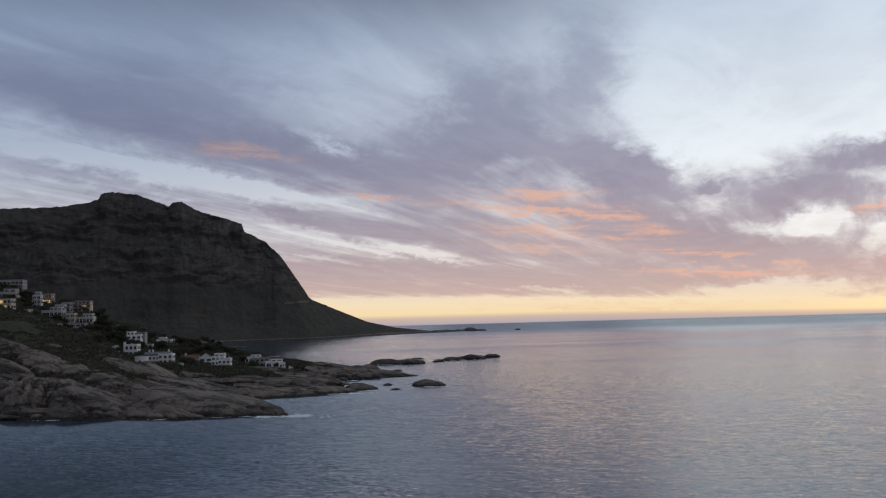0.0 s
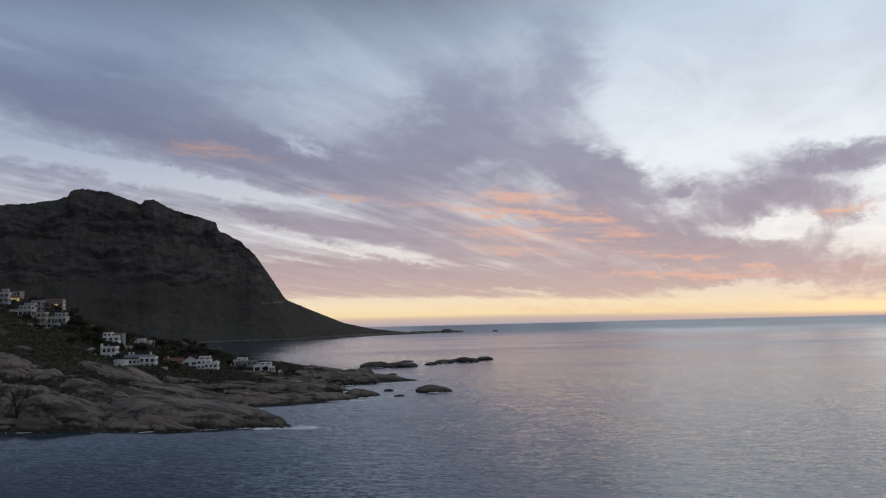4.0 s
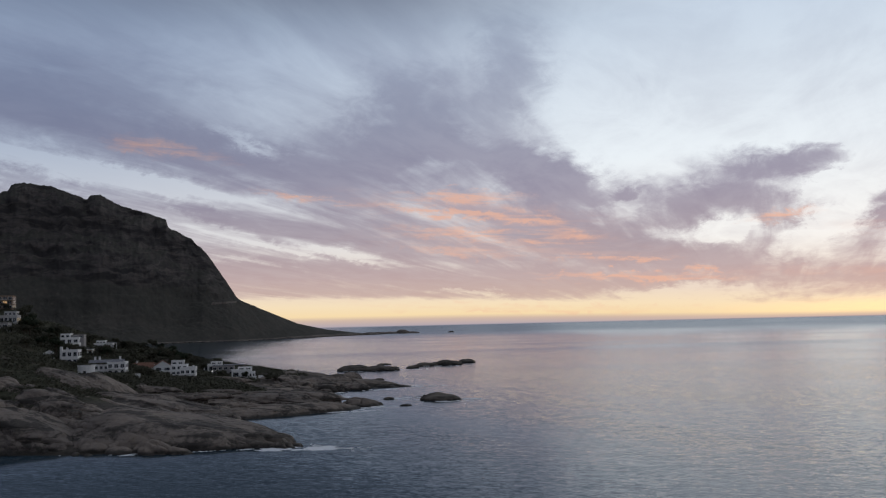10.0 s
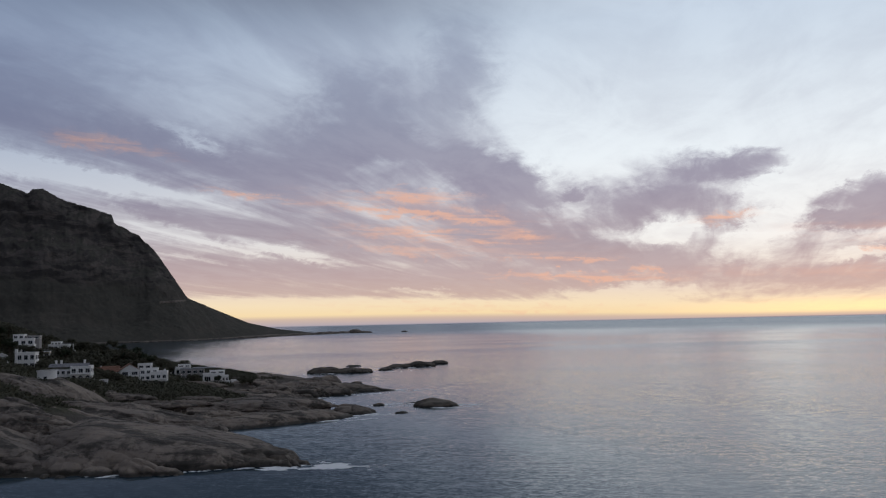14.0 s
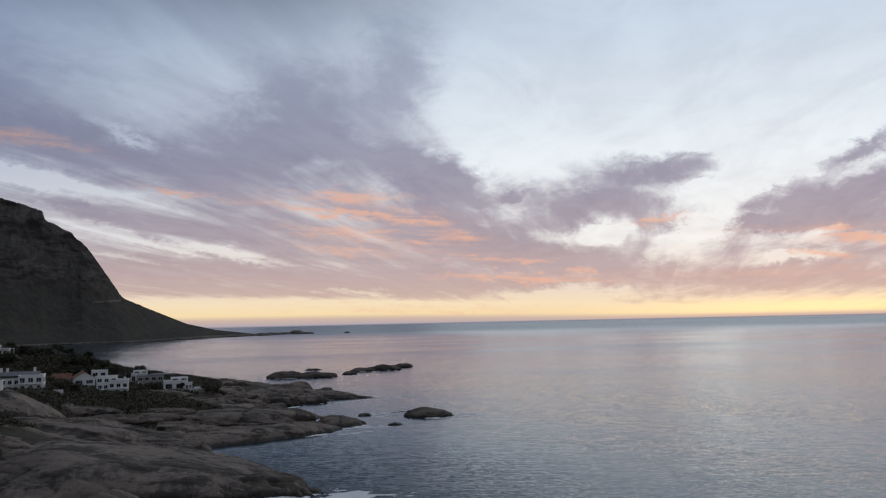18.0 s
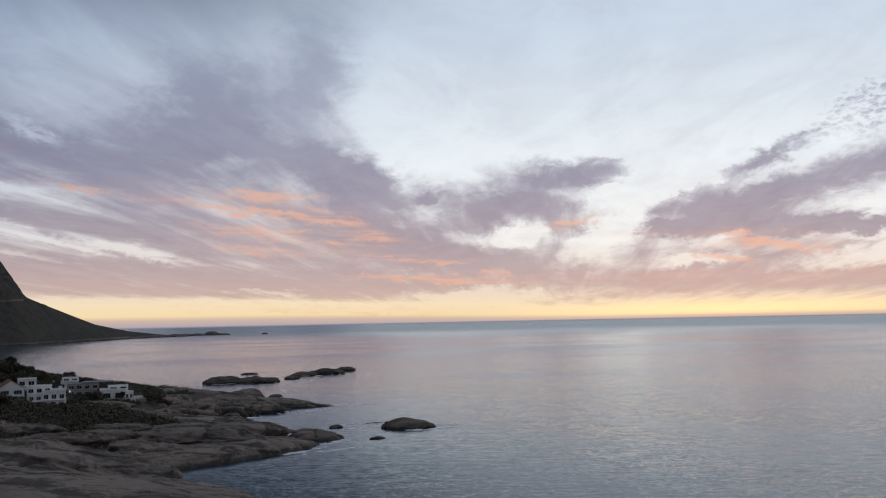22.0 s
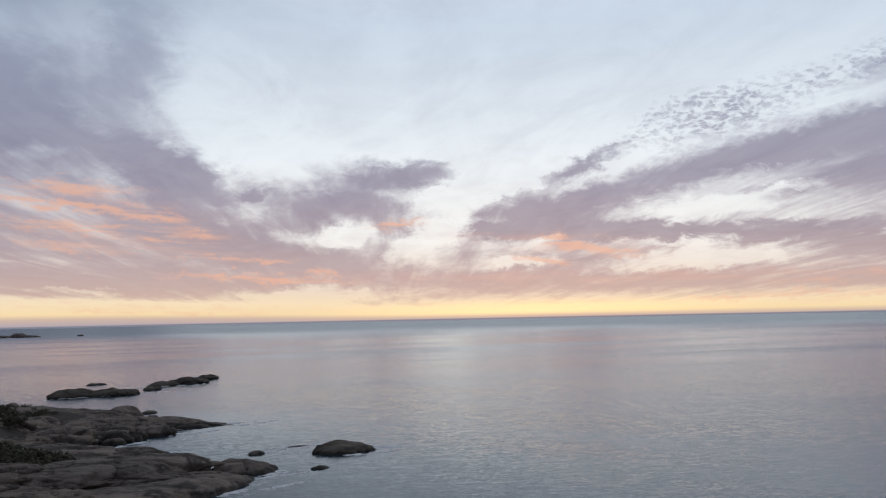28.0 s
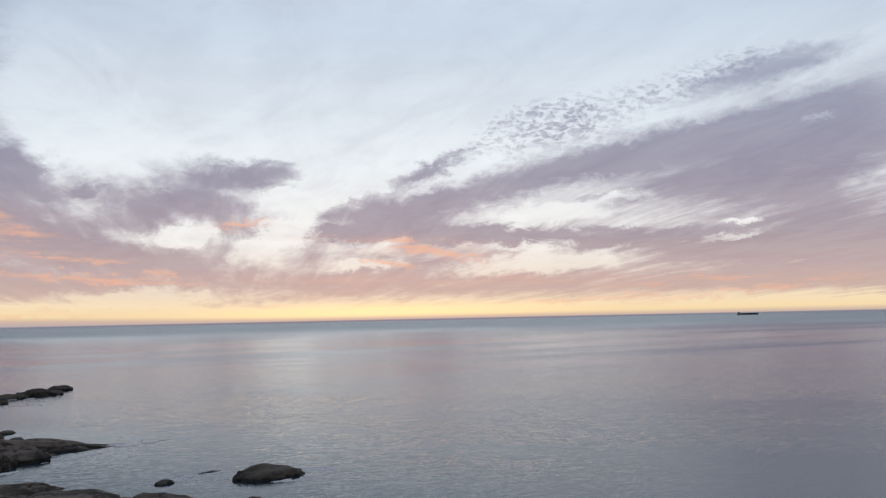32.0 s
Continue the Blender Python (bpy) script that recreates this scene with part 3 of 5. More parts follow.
# levelled plots of the houses
PLOTS = [(-141, 536, 13.6), (-155, 551, 14.8), (-166, 555, 15.9), (-153, 578, 15.8), (-165, 498, 18.6), (-192, 523, 23), (-204, 527, 25.2), (-176, 501, 19.4), (-211, 579, 28.5), (-202, 576, 25.8),
         (-216, 656, 27), (-207, 643, 24.4), (-121, 604, 9.6), (-136, 626, 10.6), (-144, 640, 12), (-140, 611, 11), (-111, 619, 7.4), (-262, 616, 53), (-251, 557, 37.6), (-244, 568, 38.8), (-249, 590, 44.5),
         (-268, 582, 49), (-293, 625, 60), (-299, 578, 55), (-316, 615, 64), (-287, 572, 50.3), (-336, 660, 76), (-172.6, 484, 18.9)]


def coast_distance(X, Y):
    """Signed distance to the shore, positive on land."""
    a, b = COAST[:-1], COAST[1:]
    best = np.full(X.shape, 1e9)
    inside = np.zeros(X.shape, bool)
    for (x0, y0), (x1, y1) in zip(a, b):
        dx, dy = x1 - x0, y1 - y0
        t = np.clip(((X - x0) * dx + (Y - y0) * dy) / (dx * dx + dy * dy), 0, 1)
        best = np.minimum(best, np.hypot(X - x0 - t * dx, Y - y0 - t * dy))
    poly = np.vstack([COAST, [(-3000, 1150), (-3000, 300)]])
    px, py = poly[:, 0], poly[:, 1]
    for i in range(len(poly)):
        x0, y0, x1, y1 = px[i - 1], py[i - 1], px[i], py[i]
        if y0 != y1:
            hit = ((y0 > Y) != (y1 > Y)) & (X < (x1 - x0) * (Y - y0) / (y1 - y0) + x0)
            inside ^= hit
    return np.where(inside, best, -best)


def ground_height(X, Y):
    X, Y = np.asarray(X, float), np.asarray(Y, float)
    d = coast_distance(X, Y)
    d = d + 3.0 * fbm(X / 22, Y / 22, 0, 3)
    hill = np.interp(X, HILL_X, HILL_Z)
    hill = hill + (Y - 560) * 0.012 * smooth(-X, 200, 320)
    rise = d * 0.41
    k = 4.0
    hgt = -k * np.log(np.exp(-np.clip(rise, -40, 300) / k) + np.exp(-hill / k))
    hgt = np.where(d < 0, np.maximum(d * 0.5, -8), np.maximum(hgt, -3))
    land = smooth(d, 0, 20)
    hgt = hgt + land * (0.9 * fbm(X / 14, Y / 14, 1, 4) + 2.0 * fbm(X / 60, Y / 60, 3, 3) * smooth(hill, 8, 30))
    wsum, zsum = np.zeros(X.shape), np.zeros(X.shape)
    for px, py, pz in PLOTS:
        w = np.exp(-((X - px) ** 2 + (Y - py) ** 2) / 120.0)
        wsum, zsum = wsum + w, zsum + w * pz
    k = np.clip(wsum * 1.4, 0, 1)
    return hgt * (1 - k) + zsum / np.maximum(wsum, 1e-9) * k


def build_headland():
    xs = np.concatenate([np.arange(-1500, -420, 20), np.arange(-420, -300, 4), np.arange(-300, -10, 1.6)])
    ys = np.concatenate([np.arange(300, 360, 12), np.arange(360, 720, 1.6), np.arange(720, 1260, 9)])
    X, Y = np.meshgrid(xs, ys, indexing="ij")
    Z = ground_height(X, Y)
    g = grid_mesh("ground", np.stack([X, Y, Z], -1), GROUND)
    g.data.flip_normals()
    tagged(g, "dark scrub-covered headland of rock sloping down to the sea", "headland", kind="structure")


build_headland()


# ---------------------------------------------------------------- mountain across the bay
RIDGE_AZ = np.array([-75, -60, -45, -36, -27.8, -24.6, -23.0, -22.25, -22.1, -21.5, -20.0, -18.5, -17.96, -17.8, -17.2, -16.8, -16.2, -14.4, -13.7, -13.4, -13.25, -11.9, -10.95, -10.2, -9.1, -8.8, -7.1, -5.2, -3.3, -1.6, 0.2])
RIDGE_EL = np.array([5.0, 6.5, 7.2, 7.5, 7.55, 7.76, 8.06, 8.32, 8.62, 8.82, 8.70, 8.17, 8.0, 8.24, 8.30, 8.04, 7.7, 7.2, 7.0, 6.85, 6.4, 5.7, 4.8, 3.75, 2.03, 1.76, 1.04, 0.24, -0.19, -0.40, -0.62])


def build_mountain():
    az = np.concatenate([np.linspace(-75, -30, 80), np.linspace(-29.9, 0.6, 700)])
    s = np.concatenate([np.linspace(-0.06, 1.0, 210), np.linspace(1.02, 1.6, 14)])
    A, S = np.meshgrid(az, s, indexing="ij")
    shore = np.interp(A, (-75, -40, -28, -16, -9, -5, -1.6, 3), (900, 1800, 2500, 2600, 2800, 3150, 3550, 3900)) + 20 * fbm(A * 0.8, 0 * A, 4, 1)
    depth = np.interp(A, (-75, -28, -14, -9, -4, 3), (520, 400, 360, 280, 150, 60))
    depth = depth * (1 + 0.06 * fbm(A * 0.35, 0 * A, 2, 1))
    e = np.interp(az, RIDGE_AZ, RIDGE_EL)[:, None]
    crest = shore[:, :1] + depth[:, :1]
    knobs = 2.4 * fbm(A[:, :1] * 4.0, 0 * e, 2, 4, 0.6) * smooth(-A[:, :1], 7, 10)
    top = np.maximum(38 + np.tan(np.radians(e)) * crest + knobs, 0.5)
    t = np.clip(S, 0, 1)
    # scrubby talus, a middle cliff, a shelf, the summit cliff
    xs = np.array([0, 0.30, 0.55, 0.60, 0.68, 0.80, 0.86, 0.96, 1.0])
    zs = np.array([0, 0.16, 0.40, 0.52, 0.62, 0.72, 0.88, 0.97, 1.0])
    wob = 0.05 * fbm(A * 0.45, S * 2.0, 7, 4) * smooth(t, 0.05, 0.3) * smooth(1 - t, 0.0, 0.12)
    prof = np.interp(np.clip(t + wob, 0, 1), xs, zs)
    low = smooth(A, -13, -8)
    prof = prof * (1 - low) + t ** 0.85 * low
    back = np.where(S > 1, 1 - 0.55 * ((S - 1) / 0.6), 1.0)
    Z = np.where(S < 0, S * 60, top * np.clip(prof, 0, 1) * back)
    arc = A * 46.0
    inner = smooth(t, 0.04, 0.2) * smooth(1.0 - t, 0.0, 0.05) * smooth(top, 20, 150)
    R = shore + depth * S
    rough = 14 * fbm(arc / 70, Z / 90, 3, 5, 0.55) + 4 * ridged(arc / 22, Z / 40, 5, 3)
    R = R + rough * inner * smooth(-A, 7, 12) * (0.06 + 0.94 * smooth(t, 0.5, 0.62))
    Z = Z + (6 * fbm(arc / 40, R / 40, 5, 5, 0.55) + 5 * fbm(arc / 300, Z / 22, 9, 3)) * inner
    ang = np.radians(A)
    m = grid_mesh("mountain", np.stack([R * np.sin(ang), R * np.cos(ang), Z], -1), MOUNTAIN)
    m.data.flip_normals()
    tagged(m, "dark flat-topped mountain with cliff bands above scrubby slopes", "mountain", kind="structure")
    # retaining wall of the road cut round the nose under the cliffs
    rows = []
    for i in np.nonzero((az > -10.7) & (az < -9.05))[0]:
        el = np.degrees(np.arctan2(Z[i] - 38, R[i]))
        j = int(np.argmax(el[:210] > 1.72 + 0.06 * (az[i] + 9)))
        rad = R[i, j] - 7
        rows.append([(q * math.sin(ang[i, 0]), q * math.cos(ang[i, 0]), Z[i, j] + h) for q, h in ((rad, -6), (rad, 1.6), (rad + 1, 1.6), (rad + 14, 1.2))])
    w = grid_mesh("road_wall", np.array(rows), DRYSTONE)
    tagged(w, "dull stone retaining wall of a road cut into the mountain slope", "road", kind="structure")
    # boulders along the foot of the mountain
    g = np.random.RandomState(21)
    pieces = []
    for k in range(240):
        i = g.randint(430, len(az) - 12)
        q = shore[i, 0] + g.uniform(-14, 34)
        size = g.uniform(3, 13) * (0.6 + 0.8 * smooth(az[i], -9, -3))
        pieces.append((q * math.sin(ang[i, 0]), q * math.cos(ang[i, 0]), size))
    bm = bmesh.new()
    for x, y, size in pieces:
        made = bmesh.ops.create_icosphere(bm, subdivisions=2, radius=1.0)["verts"]
        for v in made:
            d = 1 + 0.25 * noise.noise(v.co * 1.6 + Vector((x, y, 0)))
            v.co = Vector((x + v.co.x * d * size * 1.5, y + v.co.y * d * size, v.co.z * d * size * 0.42 + size * 0.1))
    tagged(part("shore_rocks", bm, GRANITE), "pale granite boulders along the foot of the mountain", "rocks", kind="stuff")


build_mountain()


# ---------------------------------------------------------------- granite slabs and rocks
def rock_mesh(a, b, c, seed, flat=0.75, rough=0.07, cracks=0.7, res=1.0, dip=0.0, ledge=0.42, under=0.0, flutes=0.0):
    """A whaleback of granite: half-dome with a flattened top, joints, stepped shells and hollows."""
    nu = int(np.clip(2 * math.pi * max(a, b) / (0.62 / res), 40, 380))
    nv = int(np.clip(max(a, b) / (0.5 / res), 14, 84))
    u = np.linspace(0, 2 * np.pi, nu + 1)
    v = np.linspace(-0.3, 1, nv)
    V, U = np.meshgrid(v, u, indexing="ij")
    ph = V * np.pi / 2
    rad = np.cos(ph) ** flat
    hz = np.sin(ph)
    hz = np.where(hz > 0, np.abs(hz) ** 0.9, hz)
    o = seed * 11.7
    rad = rad * (1 - under * smooth(-hz, -0.45, -0.1))
    outline = 1 + 0.20 * fbm(np.cos(U) * 1.3 + o, np.sin(U) * 1.3, 0.5, 5, 0.6)
    X, Y, Z = a * rad * np.cos(U) * outline, b * rad * np.sin(U) * outline, c * hz
    L = max(min(a, b), 2.0)
    d = rough * L * fbm(X / L * 1.1 + o, Y / L * 1.1, Z / L, 6, 0.44)
    d = d + 0.02 * L * ridged(X / L * 1.7 + o, Y / L * 0.8 + 3, Z / L, 4)
    # long joints along the slab, shorter ones across it
    s1 = max(4.0, 0.95 * L)
    g1 = (Y + 0.7 * Z) / s1 + 0.9 * fbm(X / (2.5 * L) + o, Y / (3 * L), 1.5, 4)
    e1 = np.abs(g1 - np.round(g1)) * s1
    s2 = max(6.5, 1.9 * L)
    g2 = (X + 0.35 * Y) / s2 + 0.7 * fbm(X / L + o, Y / (1.5 * L), 4.5, 4) + 0.37 * np.round(g1)
    e2 = np.abs(g2 - np.round(g2)) * s2
    deep = min(3.2, 0.27 * L)
    d = d - cracks * deep * (1.0 * np.exp(-(e1 / 0.7) ** 2) + 0.8 * np.exp(-(e2 / 0.6) ** 2)) * (0.3 + 0.9 * smooth(fbm(X / (2 * L) + o, Y / L, 8, 3), -0.4, 0.4))
    # sheeting: the dome breaks into stepped shells
    sh = (Z + 0.25 * Y) / 3.4 + 0.8 * fbm(X / (2.2 * L) + o, Y / L, 0.3, 4)
    fr = sh - np.floor(sh)
    d = d + ledge * 1.8 * (smooth(fr, 0.0, 0.16) - fr) * smooth(Z, 0.3, 1.5) * min(1.0, L / 8)
    if flutes:
        g3 = X / 4.2 + 0.8 * fbm(X / 9 + o, Y / 14, Z / 18, 4)
        e3 = np.abs(g3 - np.round(g3)) * 4.2
        d = d - flutes * np.exp(-(e3 / 0.55) ** 2) * (0.4 + 0.8 * smooth(fbm(X / 7, Y / 7, Z / 9 + o, 3), -0.5, 0.3)) + flutes * 0.5 * np.minimum(e3, 1.6)
    nrm = np.stack([np.cos(U) * rad / a, np.sin(U) * rad / b, np.maximum(hz, -0.1) / c], -1)
    nrm = nrm / np.maximum(np.linalg.norm(nrm, axis=-1, keepdims=True), 1e-6)
    P = np.stack([X, Y, Z], -1) + nrm * d[..., None]
    P[..., 2] = np.where(P[..., 2] > 0, P[..., 2] * (1 - dip * P[..., 0] / a), P[..., 2] * (1 + 5.0 / c))
    P[:, -1] = P[:, 0]
    P[-1] = P[-1].mean(0)
    return P


SEED = [0]


def rock(kind, x, y, z, a, b, c, yaw=0.0, label="", group="", pitch=0.0, roll=0.0, mat=None, **kw):
    SEED[0] += 1
    ob = grid_mesh(kind, rock_mesh(a, b, c, SEED[0], **kw), mat or GRANITE)
    ob.matrix_world = pose(x, y, z, roll, pitch, yaw)
    tagged(ob, label or "weathered grey-brown granite slab sloping to the water", "rock", group)
    return ob


def sea_rock(x, y, a, b, c, yaw=0.0, **kw):
    return rock("sea_rock", x, y, -0.2, a, b, c, yaw, "low dark granite rock standing in the sea", "rocks in the sea", mat=SEA_ROCK, **{"flat": 0.95, "rough": 0.10, **kw})


def slab(x, y, z, a, b, c, yaw=0.0, **kw):
    return rock("granite_slab", x, y, z, a, b, c, yaw, "", "slabs of the shore", **kw)


# front of the headland
slab(-112, 397, -1, 35, 22, 9.4, -14, dip=0.42, cracks=0.22, flat=0.5, rough=0.035, ledge=0.12)
slab(-162, 392, -1, 19, 15, 13, -12, dip=0.5, flat=0.6, cracks=0.5)
slab(-187, 404, -1, 22, 20, 16, 4, cracks=1.0, dip=0.1, flat=0.6, flutes=1.6)
slab(-222, 406, -1, 20, 20, 18, 4, cracks=1.0, dip=0.1, flutes=1.4)
slab(-147, 416, 1, 17, 14, 6, -10, dip=0.4, cracks=1.0)
slab(-139, 409, 1, 13, 8, 6.0, -24, dip=0.4, cracks=1.2, under=0.3)
slab(-150, 406, 1, 10, 6, 6.5, -30, dip=0.5, cracks=1.2)
slab(-134, 421, 2, 15, 6, 6.5, -14, dip=0.4, cracks=1.2, under=0.25)
slab(-152, 415, 4, 12, 5, 6.5, -22, dip=0.4, cracks=1.2)
slab(-142, 398, 0, 6, 5, 3.6, 30, cracks=1.2)
slab(-82, 381, -0.8, 13, 8, 3.6, -24, cracks=1.4, rough=0.16, ledge=0.8, mat=SEA_ROCK)
slab(-76, 375, -0.8, 8, 4.5, 2.2, -30, cracks=1.4, rough=0.18, mat=SEA_ROCK)
slab(-92, 377, -0.8, 9, 4, 2.6, -8, cracks=1.4, rough=0.16, mat=SEA_ROCK)
slab(-154, 408, 8, 15, 7, 6.5, -26, dip=0.4, cracks=1.2)
slab(-143, 402, 4.5, 13, 6, 6.0, -24, dip=0.4, cracks=1.2, under=0.2)
slab(-148, 418, 8, 15, 6, 6.0, -18, dip=0.4, cracks=1.2)
slab(-163, 416, 11, 14, 7, 6.5, -24, dip=0.4, cracks=1.0)
slab(-119, 374, -0.6, 5, 3.5, 3.2, 20)
slab(-127, 373, -0.6, 4, 3.0, 2.6, -10)
slab(-133, 441, 2, 36, 15, 10, -4, dip=0.42)
slab(-171, 453, 8, 21, 12, 14.5, -12, dip=0.42)
slab(-157, 459, 7, 14, 10, 12.5, -16, dip=0.45)
slab(-206, 444, 13, 24, 10, 13, -20, dip=0.55)
slab(-238, 462, 23, 25, 8, 12, -20, dip=0.5)
slab(-229, 437, 15, 24, 7, 11, -20, dip=0.5)
slab(-216, 472, 22, 24, 6, 9.5, -22, dip=0.5)
slab(-190, 470, 14, 22, 7, 11, -22, dip=0.5)
slab(-252, 440, 19, 22, 8, 12, -18, dip=0.5)
slab(-178, 431, 6, 26, 9, 13, -20, dip=0.55)
slab(-150, 428, 3, 22, 7, 8, -8, dip=0.4)
# broken blocks at the foot of the front, by the water
slab(-142, 396, -1, 15, 10, 8.0, -18, dip=0.35, cracks=1.0, flat=0.55, flutes=1.0)
slab(-115, 370, -0.8, 6, 4, 4.4, -25, cracks=1.2, dip=0.3, flat=0.7)
slab(-107, 368, -0.8, 4.5, 3, 2.4, -10, cracks=1.2, dip=0.3, flat=0.7)
slab(-134, 385, -1, 14, 10, 5.6, -14, dip=0.3, cracks=0.9, flat=0.6, flutes=0.6)
# second ledge, in two layers with a deep joint between
slab(-88, 481, -1, 35, 11.5, 5.0, 25, dip=0.1, flat=0.5, cracks=0.25, rough=0.05, ledge=0.15)
slab(-93, 501, 1.6, 37, 12, 6.6, 17, dip=0.15, flat=0.45, cracks=0.35, rough=0.05, ledge=0.2, under=0.4)
slab(-104, 520, 3.4, 34, 11, 5.6, 10, dip=0.15, flat=0.5, cracks=0.5, rough=0.06, ledge=0.2, under=0.3)
slab(-114, 536, 3.4, 34, 12, 6.0, 2, dip=0.15)
slab(-118, 472, -0.6, 14, 9, 5.6, 20, cracks=0.8, flat=0.6)
slab(-132, 470, 0.4, 13, 8, 6.4, 4, cracks=0.9, flat=0.6)
slab(-106, 470, -0.8, 8, 5, 3.2, 12, cracks=0.9, flat=0.7)
slab(-146, 506, 4, 26, 11, 6.5, 4, dip=0.2)
slab(-136, 482, 1, 26, 12, 7, 0, dip=0.3)
slab(-66, 500, -1, 12, 8, 3.2, 14, dip=0.3)
slab(-51, 509, -1, 11, 7, 4.4, -10, dip=0.25, flat=0.8)
slab(-84, 548, -0.5, 20, 12, 4.4, -20, dip=0.3)
# low point
slab(-37, 631, -1, 18, 6, 2.6, -3, dip=0.4)
slab(-53, 636, -1, 22, 11, 5.4, 2, dip=0.3)
slab(-79, 634, -0.6, 24, 15, 6.2, 4)
slab(-59, 656, 2.5, 7.5, 6, 5.6, 10, flat=0.9)
slab(-97, 660, 1, 28, 22, 6.5, 10)
slab(-80, 696, -0.5, 24, 15, 4.8, -20)
slab(-112, 706, 0, 28, 18, 6.0, -15)
for bx, by, bz, ba, bb, bc, bw in ((-72, 606, -0.6, 13, 9, 5.6, 10), (-92, 600, 0.6, 14, 10, 6.2, 0), (-57, 617, -0.6, 12, 8, 4.8, -10), (-100, 622, 2, 18, 12, 6.6, 10), (-80, 618, 0.5, 12, 9, 7.0, 25), (-68, 640, 0.5, 11, 8, 7.2, 0)):
    slab(bx, by, bz, ba, bb, bc, bw, flat=0.75, cracks=0.8, rough=0.08)
# smaller ledges that fill the shore between the large slabs
rng = random.Random(31)
placed = 0
while placed < 64:
    lx, ly = rng.uniform(-245, -62), rng.uniform(380, 600)
    lz = float(ground_height(np.array([lx]), np.array([ly]))[0])
    ld = float(coast_distance(np.array([lx]), np.array([ly]))[0])
    if not (2 < ld < 22 + 14 * rng.random()) or min(math.hypot(lx - q[0], ly - q[1]) for q in PLOTS) < 16:
        continue
    if ly < 428 and lx > -176:
        continue
    la = rng.uniform(8, 22)
    slab(lx, ly, lz - 1.4, la, la * rng.uniform(0.2, 0.34), rng.uniform(2.2, 3.8), rng.gauss(-2, 9), dip=rng.uniform(0.05, 0.3), flat=0.5, rough=0.06, cracks=0.8, res=0.8, under=0.25)
    placed += 1
# rocks in the sea
sea_rock(-10.6, 527.5, 11.4, 6.0, 3.3, -10, dip=0.25)
sea_rock(-37, 540, 2.8, 2.0, 1.4, 10)
sea_rock(-30, 502, 2.8, 1.6, 1.0, 0)
sea_rock(-20, 548, 4.5, 1.4, 0.5, 12)
sea_rock(-57, 831, 15, 8, 4.6, 4)
sea_rock(-34, 825, 16, 8, 4.4, -6)
sea_rock(-31, 930, 7, 3.5, 1.6, 0)
sea_rock(-8, 852, 6.0, 3.8, 2.6, 8)
sea_rock(8, 884, 11, 5, 3.2, 6)
sea_rock(27, 896, 13, 6, 4.2, -4)
sea_rock(51, 930, 8.5, 4.5, 3.6, 0)
sea_rock(-40, 700, 4, 2.6, 1.5, 20)
sea_rock(-45, 622, 3.5, 1.4, 0.8, 10)
# low reef in the bay behind the houses
for fx, fy, fa in ((-560, 1790, 26), (-500, 1770, 34), (-430, 1745, 22)):
    sea_rock(fx, fy, fa, 9, 1.6, 4, res=0.2)
# far spit below the mountain, and a lone rock beyond it
for fx, fy, fa, fb, fc in ((-6, 3880, 46, 24, 9), (52, 3880, 52, 24, 10), (118, 3876, 30, 20, 19), (158, 3872, 34, 16, 10)):
    rock("sea_rock", fx, fy, -0.2, fa, fb, fc * 0.8, -8, "low pale granite spit far across the bay", "rocks in the sea", mat=GRANITE, flat=0.7, rough=0.12, res=0.12)
sea_rock(330, 3858, 12, 7, 6, 0, res=0.2)



# ---------------------------------------------------------------- houses on the slope
def thing(name, m, label, category, group=""):
    e = new(name)
    e.empty_display_size = 0.5
    e.matrix_world = m
    return tagged(e, label, category, group)


